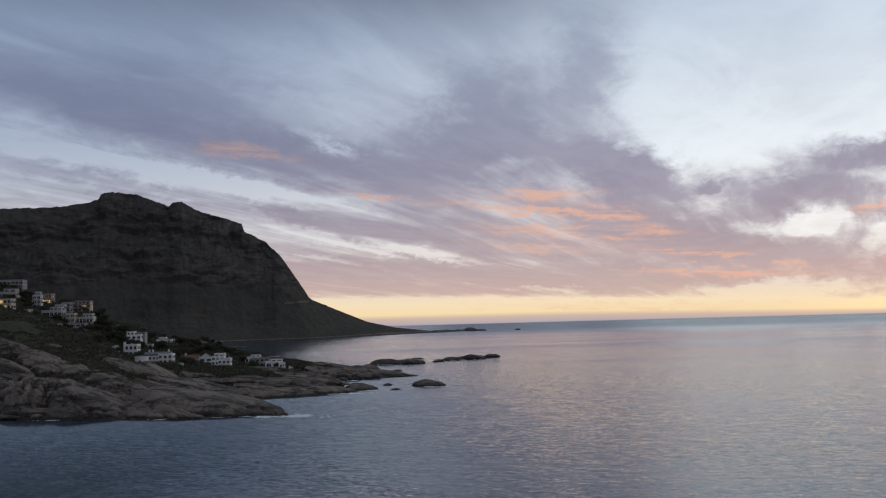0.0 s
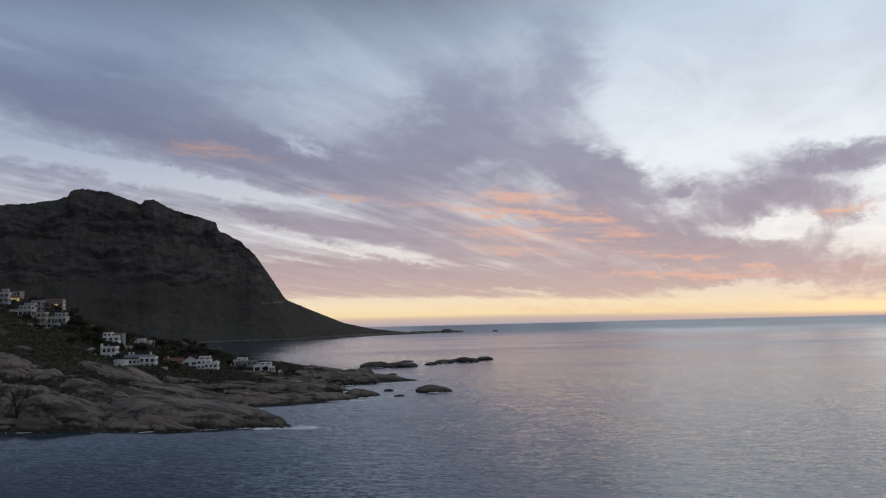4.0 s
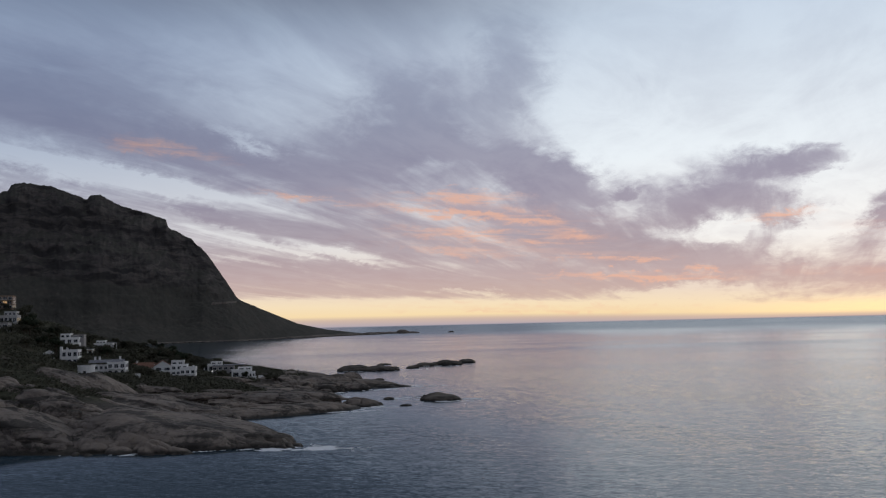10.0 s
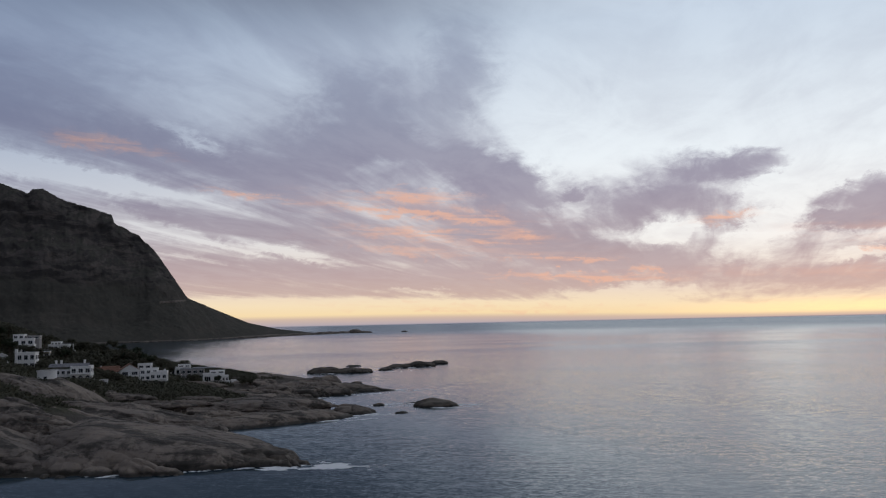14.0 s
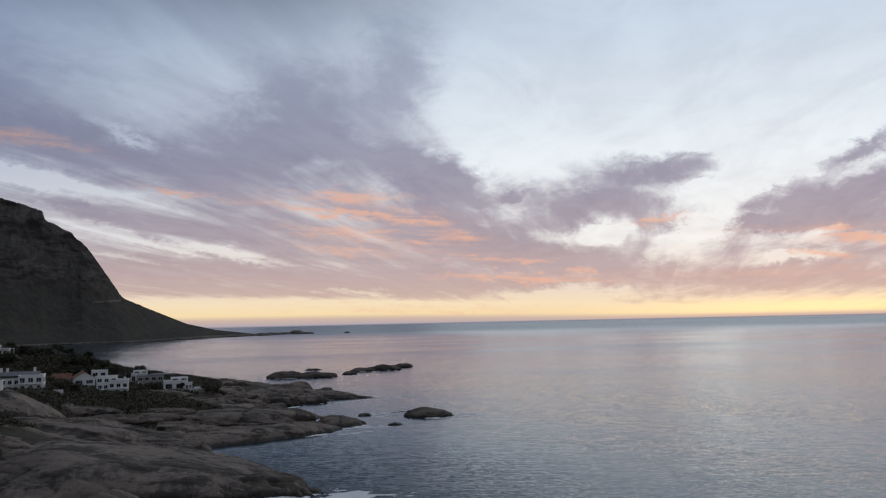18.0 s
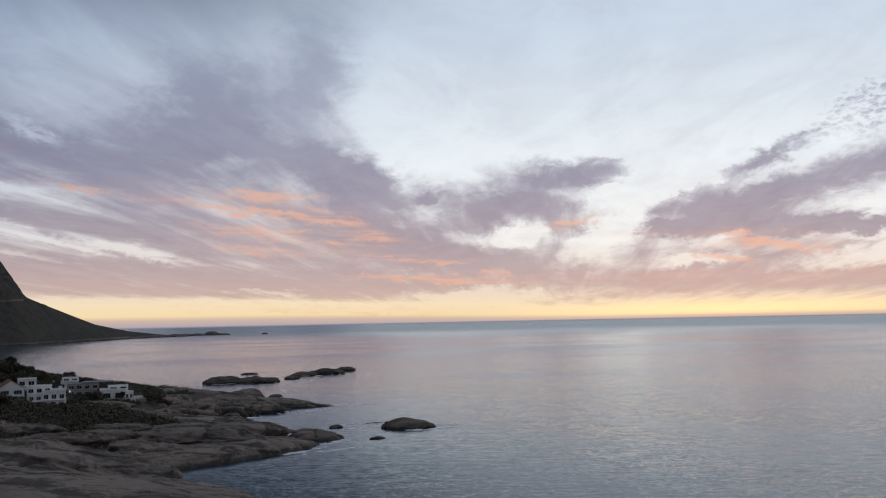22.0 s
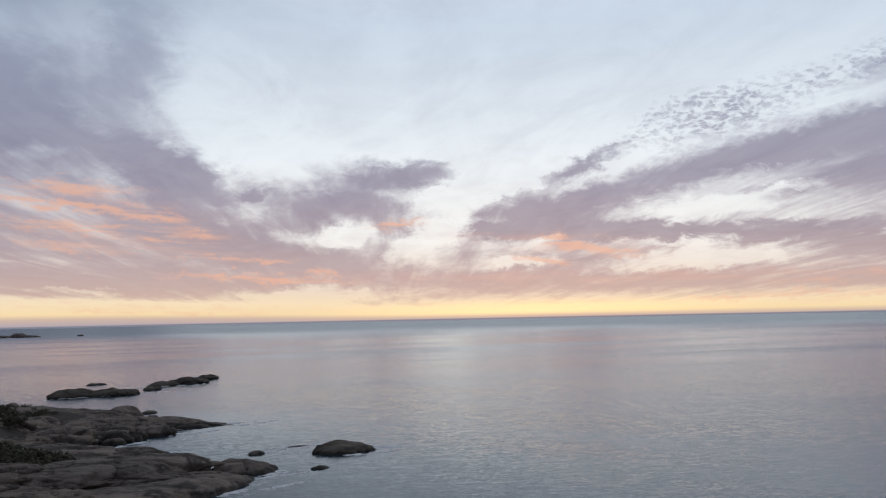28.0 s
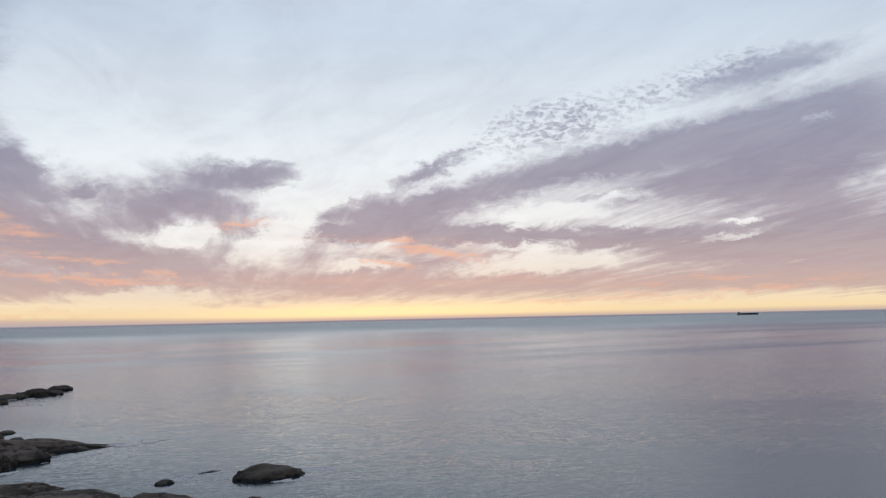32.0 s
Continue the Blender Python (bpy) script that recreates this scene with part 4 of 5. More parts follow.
def window(parent, face, u, z, w, h, arch=False, glow=False, mullions=1):
    """A framed window on a wall face: face = (origin, along, out) in the house's own axes."""
    o, along, out = face
    rot = Matrix((along, -out, (0, 0, 1))).transposed().to_4x4()
    m = Matrix.Translation(o + along * u + Vector((0, 0, z))) @ rot
    t = 0.09
    o8 = [(-w / 2, 0), (w / 2, 0), (w / 2, h), (-w / 2, h)]
    i8 = [(-w / 2 + t, t * 0.5), (w / 2 - t, t * 0.5), (w / 2 - t, h - t), (-w / 2 + t, h - t)]
    fr = bmesh.new()
    ring = [[fr.verts.new((x, y, zz)) for x, zz in pts] for pts, y in ((o8, 0.05), (o8, -0.07), (i8, -0.07), (i8, 0.0))]
    for p, q in zip(ring, ring[1:]):
        for i in range(4):
            j = (i + 1) % 4
            fr.faces.new((p[i], p[j], q[j], q[i]))
    f = part("window", fr, WHITE, parent)
    f.matrix_local = m
    part("sill", boxed(-w / 2 - 0.08, w / 2 + 0.08, -0.16, 0.05, -0.09, -0.002), WHITE, f)
    for i in range(mullions):
        c = -w / 2 + w * (i + 1) / (mullions + 1)
        part("mullion", boxed(c - 0.035, c + 0.035, -0.06, -0.036, t * 0.5 + 0.003, h - t - 0.003), WHITE, f)
    pb = bmesh.new()
    # arched pane: dark glass put in for the shade inside an open arcade
    if arch:
        k = 8
        pts = [(-w / 2 + t, 0), (w / 2 - t, 0)] + [((w / 2 - t) * math.cos(math.pi * i / k), h - t + (w / 2 - t) * math.sin(math.pi * i / k)) for i in range(k + 1)]
        front = [pb.verts.new((x, -0.035, zz)) for x, zz in pts]
        back = [pb.verts.new((x, 0.02, zz)) for x, zz in pts]
        pb.faces.new(front)
        for i in range(len(pts)):
            j = (i + 1) % len(pts)
            pb.faces.new((front[i], back[i], back[j], front[j]))
    else:
        box(pb, -w / 2 + t - 0.004, w / 2 - t + 0.004, -0.03, 0.02, 0.02, h - t + 0.004)
    part("pane", pb, GLOW if glow else GLASS, f, "pane lit warm from inside" if glow else "")
    return f


def block(parent, x0, x1, y0, y1, z0, z1, wall, front=0, side=0, rear_gap=0, storeys=1, arch=False, lit=(), parapet=0.35, roof=None, wide=0.64, slabmat=None, rng=None):
    """One volume of a house: walls, flat roof with parapet, windows on the front (-y) and the seaward side (+x)."""
    bm = boxed(x0, x1, y0, y1, z0 - 6, z1, bevel=0.04)
    part("wall", bm, wall, parent)
    bm = bmesh.new()
    t = 0.22
    box(bm, x0 - 0.1, x1 + 0.1, y0 - 0.1, y0 + t, z1 + 0.004, z1 + parapet)
    box(bm, x0 - 0.1, x1 + 0.1, y1 - t, y1 + 0.1, z1 + 0.004, z1 + parapet)
    box(bm, x0 - 0.1, x0 + t, y0 + t, y1 - t, z1 + 0.004, z1 + parapet)
    box(bm, x1 - t, x1 + 0.1, y0 + t, y1 - t, z1 + 0.004, z1 + parapet)
    box(bm, x0 + t, x1 - t, y0 + t, y1 - t, z1 + 0.004, z1 + 0.08)
    part("roof", bm, slabmat or wall, parent)
    hs = (z1 - z0) / storeys
    n_lit = 0
    for s in range(storeys):
        zb = z0 + s * hs + hs * 0.18
        for count, face, length in ((front, (Vector((x0, y0, 0)), Vector((1, 0, 0)), Vector((0, -1, 0))), x1 - x0),
                                    (side, (Vector((x1, y0, 0)), Vector((0, 1, 0)), Vector((1, 0, 0))), y1 - y0)):
            for i in range(count):
                c = length * (i + 0.5) / count
                w = length / count * wide
                a = arch and s == 0 and face[2].y < 0
                window(parent, face, c, z0 + 0.15 if a else zb, w, hs * (0.52 if a else 0.58), a, (s, i) in lit and face[2].y < 0, 1 if w < 2.4 else 2)
                n_lit += 1


def balcony(parent, x0, x1, y, z, depth=1.8, mat=None, posts=0, drop=0.0):
    slab_b = boxed(x0, x1, y - depth, y - 0.01, z - 0.22, z, bevel=0.03)
    b = part("balcony", slab_b, mat or WHITE, parent)
    bm = bmesh.new()
    box(bm, x0, x1, y - depth, y - depth + 0.06, z + 0.95, z + 1.02)
    k = max(3, int((x1 - x0) / 0.9))
    for i in range(k + 1):
        c = x0 + 0.03 + (x1 - x0 - 0.06) * i / k
        box(bm, c - 0.025, c + 0.025, y - depth, y - depth + 0.05, z, z + 0.95)
    part("railing", bm, METAL, b)
    for i in range(posts):
        c = x0 + 0.2 + (x1 - x0 - 0.4) * i / max(1, posts - 1)
        part("column", boxed(c - 0.16, c + 0.16, y - depth + 0.05, y - depth + 0.37, z - drop, z - 0.22, bevel=0.03), mat or WHITE, parent)


def gable_roof(parent, x0, x1, y0, y1, z, rise, mat, along="x", wall=None, over=0.4):
    """Pitched roof with thickness, its ridge along x or y, with courses of tiles as ribs and closed gables."""
    bm = bmesh.new()
    X0, X1, Y0, Y1 = x0 - over, x1 + over, y0 - over, y1 + over
    c = (Y0 + Y1) / 2 if along == "x" else (X0 + X1) / 2
    n_r = 14
    for side in (0, 1):
        for i in range(n_r):
            f0, f1 = i / n_r, (i + 1) / n_r
            if along == "x":
                e = Y0 if side == 0 else Y1
                ya, yb = e + (c - e) * f0, e + (c - e) * f1
                q = [(X0, ya, z + rise * f0 + 0.05), (X1, ya, z + rise * f0 + 0.05), (X1, yb, z + rise * f1), (X0, yb, z + rise * f1)]
            else:
                e = X0 if side == 0 else X1
                xa, xb = e + (c - e) * f0, e + (c - e) * f1
                q = [(xa, Y0, z + rise * f0 + 0.05), (xa, Y1, z + rise * f0 + 0.05), (xb, Y1, z + rise * f1), (xb, Y0, z + rise * f1)]
            top = [bm.verts.new(v) for v in q]
            low = [bm.verts.new((v[0], v[1], v[2] - 0.16)) for v in q]
            bm.faces.new(top)
            bm.faces.new(low[::-1])
            for j in range(4):
                k = (j + 1) % 4
                bm.faces.new((top[j], low[j], low[k], top[k]))
    bmesh.ops.recalc_face_normals(bm, faces=bm.faces)
    part("roof", bm, mat, parent)
    if along == "x":
        ends = [[(x, y0, z - 0.05), (x, y1, z - 0.05), (x, (y0 + y1) / 2, z + rise - 0.2)] for x in (x0 + 0.02, x1 - 0.02)]
        off = (0.2, 0, 0)
    else:
        ends = [[(x0, y, z - 0.05), (x1, y, z - 0.05), ((x0 + x1) / 2, y, z + rise - 0.2)] for y in (y0 + 0.02, y1 - 0.02)]
        off = (0, 0.2, 0)
    for n_e, tri in enumerate(ends):
        sgn = 1 if n_e == 0 else -1
        bm = bmesh.new()
        a = [bm.verts.new(v) for v in tri]
        b = [bm.verts.new(Vector(v) + sgn * Vector(off)) for v in tri]
        bm.faces.new(a)
        bm.faces.new(b[::-1])
        for j in range(3):
            bm.faces.new((a[j], b[j], b[(j + 1) % 3], a[(j + 1) % 3]))
        bmesh.ops.recalc_face_normals(bm, faces=bm.faces)
        part("gable", bm, wall or WHITE, parent)


def chimney(parent, x, y, z, h=1.6):
    bm = boxed(x - 0.4, x + 0.4, y - 0.35, y + 0.35, z - 0.6, z + h, bevel=0.02)
    box(bm, x - 0.5, x + 0.5, y - 0.45, y + 0.45, z + h + 0.003, z + h + 0.18, bevel=0.02)
    part("chimney", bm, WHITE, parent)


def ground_at(x, y):
    return float(ground_height(np.array([x]), np.array([y]))[0])


def site(x, y, yaw, z=None):
    return pose(x, y, ground_at(x, y) if z is None else z, 0, 0, yaw)


VILLAS = "houses on the slope"

# white two-storey house with terraces, nearest to the shore
H = thing("house", site(-141, 536, 6, 13.6), "white two-storey flat-roofed house with a deep roof terrace", "house", VILLAS)
block(H, -1.5, 6, -4, 4.5, 0, 5.4, WHITE, front=3, side=2, storeys=2, parapet=0.9)
block(H, -6, -1.51, -1, 5, 0, 4.6, WHITE, front=2, storeys=2)
block(H, -6.5, 1.5, 2, 8, 4.7, 7.2, WHITE, front=3, side=1, storeys=1, parapet=0.4)
balcony(H, -6, -1.6, -1, 2.5, 2.2, WHITE, 3, 2.5)
part("canopy", boxed(-2, 6.3, -4.8, -4.02, 2.65, 2.85, bevel=0.03), WHITE, H)
chimney(H, 4.5, 3, 5.8, 1.0)
part("garden_wall", boxed(-13, -4, -6.6, -6.3, -3, 0.7, bevel=0.03), WHITE, H)

# gabled houses behind it
H = thing("house", site(-155, 551, 14, 14.8), "white house with a steep brown tiled gable roof", "house", VILLAS)
block(H, -4.2, 4.2, -5, 6, 0, 5.2, WHITE, front=2, side=3, storeys=2, parapet=0.02)
gable_roof(H, -4.2, 4.2, -5, 6, 5.3, 2.9, TILE, "y")
balcony(H, -2.5, 4, -5, 2.7, 1.6, WHITE, 3, 2.7)
H = thing("house", site(-166, 555, 4, 15.9), "low white house with a brown pitched tile roof", "house", VILLAS)
block(H, -5.5, 5.5, -4, 4.5, 0, 3.4, WHITE, front=3, side=2, storeys=1, parapet=0.02)
gable_roof(H, -5.5, 5.5, -4, 4.5, 3.5, 2.6, TILE, "x", WHITE)
chimney(H, -3, 0, 5.8, 1.0)
H = thing("house", site(-153, 578, 6, 15.8), "plain white block of a house behind gables", "house", VILLAS)
block(H, -3.2, 3.4, -3, 4, 0, 5.8, WHITE, front=2, side=2, storeys=2, parapet=0.3)

# arcaded house
H = thing("house", site(-165, 498, 6, 18.6), "long white arcaded house with a grey roof and chimneys", "house", VILLAS)
block(H, -2, 6, -4, 4, 0, 5.9, WHITE, front=3, side=2, storeys=2, arch=True, parapet=0.3)
block(H, -10.5, -2.01, -0.5, 6, 0, 4.9, WHITE, front=4, storeys=2, parapet=0.05)
gable_roof(H, -10.5, 4, -0.2, 6.3, 5.9, 1.3, SLATE, "x")
balcony(H, -2, 5.9, -4, 3.1, 0.9, WHITE)
for cx in (-8.5, -6.5, 2.5):
    chimney(H, cx, 3.0, 6.9, 1.5)
part("garden_wall", boxed(0, 13, -7.2, -6.9, -3, 0.7, bevel=0.03), WHITE, H)

# square white house above the slabs and its outbuildings
H = thing("house", site(-192, 523, 6, 23.0), "square white house with three tall windows a floor", "house", VILLAS)
block(H, -3.9, 3.6, -3.5, 4.5, 0, 7.0, WHITE, front=3, side=2, storeys=2, parapet=0.35)
part("turret", boxed(-4.5, -3.4, -4.0, -2.4, -5, 8.9, bevel=0.05), WHITE, H)
H = thing("house", site(-204, 527, 20, 25.2), "small white gabled cottage wing under trees", "house", VILLAS)
block(H, -2.4, 2.4, -3, 3, 0, 3.4, WHITE, front=2, side=1, storeys=1, parapet=0.02)
gable_roof(H, -2.4, 2.4, -3, 3, 3.45, 1.4, WHITE, "y")
H = thing("pool_house", site(-172.6, 484, 6, 19.2), "round white garden pavilion with a rimmed roof on the rock", "pavilion")
for name, r0, z0, z1 in (("drum", 3.6, -8.0, 4.3), ("rim", 3.85, 4.303, 4.7), ("roof", 3.5, 4.704, 4.8)):
    bm = bmesh.new()
    bmesh.ops.create_cone(bm, segments=40, radius1=r0, radius2=r0, depth=z1 - z0, matrix=Matrix.Translation((0, 0, (z0 + z1) / 2)), cap_ends=True)
    part(name, bm, GREY if name == "roof" else WHITE, H)
part("door", boxed(-0.55, 0.55, -3.72, -3.5, 0.2, 2.4, bevel=0.02), GLASS, H, "dark glass door")

# terraced white houses stepping up behind
H = thing("house", site(-211, 579, 6, 28.5), "tall white terraced house stepping up the hillside", "house", VILLAS)
block(H, -3.5, 5, -5, 3, 0, 4.0, WHITE, front=3, side=2, storeys=1, parapet=0.5)
block(H, -5, 4.6, -2.5, 6, 4.1, 7.0, WHITE, front=3, side=1, storeys=1, parapet=0.6)
block(H, -5.5, -0.5, 0, 7, 7.1, 9.3, WHITE, front=2, side=1, storeys=1, parapet=0.3)
block(H, 0.5, 6.5, 1, 7, 7.1, 8.6, GREY, front=2, side=1, storeys=1, parapet=0.25)
balcony(H, -3.5, 5, -5, 4.2, 1.5, WHITE)
H = thing("house", site(-202, 576, 6, 25.8), "pale open-fronted terrace house with a roof slab on columns", "house", VILLAS)
block(H, -3.6, 3.6, -1, 4, 0, 3.2, CREAM, front=3, side=1, storeys=1, parapet=0.3, slabmat=WHITE)
balcony(H, -3.8, 4.4, -1, 3.5, 2.6, WHITE, 4, 3.5)
H = thing("house", site(-216, 656, 6, 27.5), "white flat-roofed house half hidden by trees", "house", VILLAS)
block(H, -5.5, 5.5, -4, 4, 0, 3.6, WHITE, front=4, side=2, storeys=1, parapet=0.4)
block(H, -4.5, 1, -1, 4, 3.7, 5.2, WHITE, front=3, side=1, storeys=1, parapet=0.3)
balcony(H, 1, 8.5, -3, 3.9, 2.0, WHITE, 3, 3.6)
H = thing("carport", site(-207, 643, 6, 24.4), "low white carport roof among trees", "carport")
block(H, -3.4, 3.4, -2.5, 2.5, 0, 3.0, WHITE, front=2, side=1, storeys=1, parapet=0.7)

# low white houses on the point
H = thing("house", site(-121, 604, 6, 9.6), "low white modern house with slanted white terraces", "house", VILLAS)
block(H, -6.5, 3.5, -3, 5, 0, 4.6, WHITE, front=2, side=2, storeys=1, parapet=0.5)
block(H, 3.51, 7, -2, 3, 0, 3.4, WHITE, front=2, side=1, storeys=1, parapet=0.4)
block(H, -3, 5, 1, 6, 4.7, 6.1, WHITE, front=2, side=1, storeys=1, parapet=0.3)
part("ramp_wall", boxed(-8, 8, -4.4, -4.1, -3, 1.2, bevel=0.05), WHITE, H)
H = thing("house", site(-136, 626, 6, 10.6), "grey flat-roofed house with dark windows", "house", VILLAS)
block(H, -6.5, 6.5, -4, 5, 0, 5.6, GREY, front=4, side=2, storeys=2, parapet=0.25, slabmat=SLATE)
part("eaves", boxed(0, 13, -3, 6, 5.9, 6.25, bevel=0.04), SLATE, H)
H = thing("house", site(-144, 640, 6, 12.0), "white house with a wide pale roof slab", "house", VILLAS)
block(H, -6, 5, -3, 5, 0, 4.6, WHITE, front=4, side=1, storeys=1, parapet=0.3)
block(H, -2, 5, 0, 5, 4.7, 6.0, WHITE, front=2, side=1, storeys=1, parapet=0.3)
lamp_post = thing("garden_lamp", site(-140, 611, 0, 11.0), "bright white outdoor lamp on a short post", "lamp")
bm = bmesh.new()
bmesh.ops.create_cone(bm, segments=8, radius1=0.07, radius2=0.05, depth=3.6, matrix=Matrix.Translation((0, 0, 0.8)), cap_ends=True)
part("post", bm, METAL, lamp_post)
bm = bmesh.new()
bmesh.ops.create_uvsphere(bm, u_segments=10, v_segments=6, radius=0.15, matrix=Matrix.Translation((0, 0, 2.8)))
part("globe", bm, BULB, lamp_post, "lit white globe")
H = thing("outbuilding", site(-111, 619, 6, 7.4), "small white flat-roofed outbuilding beside bushes", "outbuilding")
block(H, -2.9, 2.9, -2, 2, 0, 2.3, WHITE, front=0, side=1, storeys=1, parapet=0.2)


# upper slope
def upper(x, y, z, yaw, w, h, storeys, wall, label, d=9.0, top=0.0, lit=(), front=4, roofmat=None, wing=0.0):
    ob = thing("house", site(x, y, yaw, z), label, "house", VILLAS)
    block(ob, -w / 2, w / 2, -d / 2, d / 2, 0, h, wall, front=front, side=2, storeys=storeys, parapet=0.4, lit=lit, slabmat=roofmat, wide=0.78)
    if top:
        block(ob, -w / 2 + top, w / 2 - 0.8, -d / 2 + 2, d / 2 - 0.5, h + 0.1, h + 2.4, wall, front=max(2, front - 2), side=1, parapet=0.3, slabmat=roofmat)
    if wing:
        block(ob, -w / 2 - wing, -w / 2 - 0.01, -d / 2 + 1, d / 2 - 1, 0, 2.9, wall, front=2, parapet=0.4)
    balcony(ob, -w / 2, w / 2, -d / 2, h / storeys * (storeys - 1) + 0.05 if storeys > 1 else 0.1, 1.6, wall, 4, h / storeys)
    return ob


upper(-262, 616, 53.5, 10, 11, 7.4, 3, BROWN, "three-storey brown house with deep dark balconies", front=4, lit=((1, 2),))
upper(-269, 606, 53, 8, 6, 6.8, 2, GREY, "dark grey block beside a brown house", front=2)
upper(-251, 557, 37.6, 8, 10, 4.2, 1, PALE, "wide white house with pale terraces on the slope", top=3, front=4)
upper(-244, 568, 38.8, 10, 9, 5.6, 2, GREY, "pale grey house at the end of a terrace", front=3)
upper(-249, 590, 44.5, 8, 11, 4.2, 1, PALE, "white house with a curved white roof line", top=4, front=5)
upper(-256, 583, 45, 12, 5.5, 6.4, 2, CREAM, "narrow cream house with small dark windows", front=2)
upper(-268, 582, 49, 8, 13, 4.6, 1, PALE, "pale house with a long flat roof", top=5, front=5)
upper(-270, 598, 51.5, 8, 6, 6.4, 2, PALE, "small white house between dark trees", front=2)
upper(-293, 625, 60, 8, 9, 7.4, 2, BROWN, "brown timber-fronted house with warm lit windows", front=4, lit=((0, 1), (0, 2), (0, 3)))
upper(-290, 605, 56, 12, 5.5, 9.5, 3, PALE, "tall narrow white house with blue-grey walls", front=2, d=7, top=1)
upper(-299, 578, 55.4, 8, 10, 6.8, 2, CREAM, "large house with warm lit terraces", front=4, lit=((0, 0), (0, 2), (1, 1)))
upper(-316, 615, 64, 8, 13, 4.6, 1, PALE, "white house with a stepped flat roof", front=4, top=4)
upper(-287, 572, 50.3, 6, 15, 4.2, 1, GREY, "long grey house above a retaining wall", front=6, lit=((0, 4),))
upper(-336, 660, 76, 6, 18, 4.2, 1, GREY, "long low grey house at the top of the slope", front=6)



# ---------------------------------------------------------------- trees and scrub
def leaf_cloud(bm, c, r, count, size, rng, flat=0.75):
    """Small leaf cards spread through a lumpy ball."""
    for _ in range(count):
        d = Vector((rng.gauss(0, 1), rng.gauss(0, 1), rng.gauss(0, 1))).normalized()
        q = c + Vector((d.x * r, d.y * r, d.z * r * flat)) * (0.45 + 0.6 * rng.random())
        t = Vector((rng.gauss(0, 1), rng.gauss(0, 1), rng.gauss(0, 0.6))).normalized()
        s = d.cross(t)
        s = s.normalized() if s.length > 0.01 else Vector((1, 0, 0))
        k = size * (0.6 + 0.8 * rng.random())
        v = [bm.verts.new(q + t * k), bm.verts.new(q + s * k * 0.55), bm.verts.new(q - t * k * 0.8), bm.verts.new(q - s * k * 0.55)]
        bm.faces.new(v)


def limb(bm, a, b, r0, r1, sides=6):
    ax = (b - a).normalized()
    u = ax.orthogonal().normalized()
    w = ax.cross(u)
    rings = []
    for p, r in ((a, r0), ((a + b) / 2 + u * r0 * 0.4, (r0 + r1) / 2), (b, r1)):
        rings.append([bm.verts.new(p + (u * math.cos(2 * math.pi * i / sides) + w * math.sin(2 * math.pi * i / sides)) * r) for i in range(sides)])
    for p, q in zip(rings, rings[1:]):
        for i in range(sides):
            bm.faces.new((p[i], p[(i + 1) % sides], q[(i + 1) % sides], q[i]))
    bm.faces.new(rings[-1])


def make_tree(seed, h, r, mat, label, lumps=9, lean=0.0, category="tree", group="trees among the houses"):
    rng = random.Random(seed)
    t = thing("tree", Matrix.Identity(4), label, category, group)
    tb, cb = bmesh.new(), bmesh.new()
    fork = Vector((lean * h * 0.4, 0, h * 0.42))
    limb(tb, Vector((0, 0, -0.5)), fork, 0.05 * h ** 0.9, 0.03 * h, 8)
    for i in range(lumps):
        a = 2 * math.pi * i / lumps + rng.random()
        rr = r * (0.25 + 0.6 * rng.random())
        e = Vector((lean * h + rr * math.cos(a), rr * math.sin(a), h * (0.5 + 0.42 * rng.random())))
        limb(tb, fork, e, 0.022 * h, 0.006 * h, 5)
        leaf_cloud(cb, e, r * (0.32 + 0.2 * rng.random()), 130, 0.30 + 0.03 * r, rng)
    part("trunk", tb, BARK, t)
    part("crown", cb, mat, t)
    return t


TREES = [make_tree(1, 6.5, 3.6, LEAF, "dense dark evergreen tree among the houses"), make_tree(2, 8.5, 3.4, PINE, "tall dark pine among the houses", 11),
         make_tree(3, 5.0, 3.2, LEAF, "round dark milkwood bush beside a house", 10)]
rng = random.Random(44)
spots = []
for cx, cy, sx, sy, k in ((-195, 600, 24, 18, 22), (-180, 570, 16, 10, 10), (-150, 575, 10, 8, 8), (-160, 600, 25, 14, 18), (-232, 540, 14, 14, 12), (-255, 600, 24, 22, 22),
                          (-120, 585, 14, 4, 6), (-100, 604, 6, 5, 6), (-300, 610, 26, 26, 22), (-225, 580, 10, 14, 10), (-150, 640, 20, 20, 16), (-182, 515, 8, 5, 5), (-148, 512, 7, 4, 4), (-205, 655, 20, 14, 12), (-320, 640, 24, 20, 14)):
    for _ in range(k):
        spots.append((cx + rng.gauss(0, 0.6) * sx, cy + rng.gauss(0, 0.6) * sy))
homes = [o.matrix_world.translation.copy() for o in scene.objects if o.parent is None and o.name.split(".")[0] in ("house", "pool_house", "carport", "outbuilding", "garden_lamp")]
made = 0
for sx, sy in spots:
    near = min((Vector((sx, sy)) - hm.xy).length for hm in homes)
    if near < 7.5 or ground_at(sx, sy) < 6:
        continue
    # keep the view of the fronts open towards the bay
    t_v = Vector((sx + 60, sy - 110))
    hides = False
    for hm in homes:
        h_v = Vector((hm.x + 60, hm.y - 110))
        f = t_v.dot(h_v) / h_v.length_squared
        hides |= 0.86 < f < 0.995 and (t_v - h_v * f).length < 7.0
    if hides:
        continue
    src = TREES[rng.choice((0, 0, 1, 2, 2))]
    s = 0.7 + 0.5 * rng.random()
    m = pose(sx, sy, ground_at(sx, sy) - 0.2, 0, 0, rng.random() * 360) @ Matrix.Diagonal((s, s, s * (0.8 + 0.4 * rng.random()), 1))
    copy_thing(src, m)
    made += 1
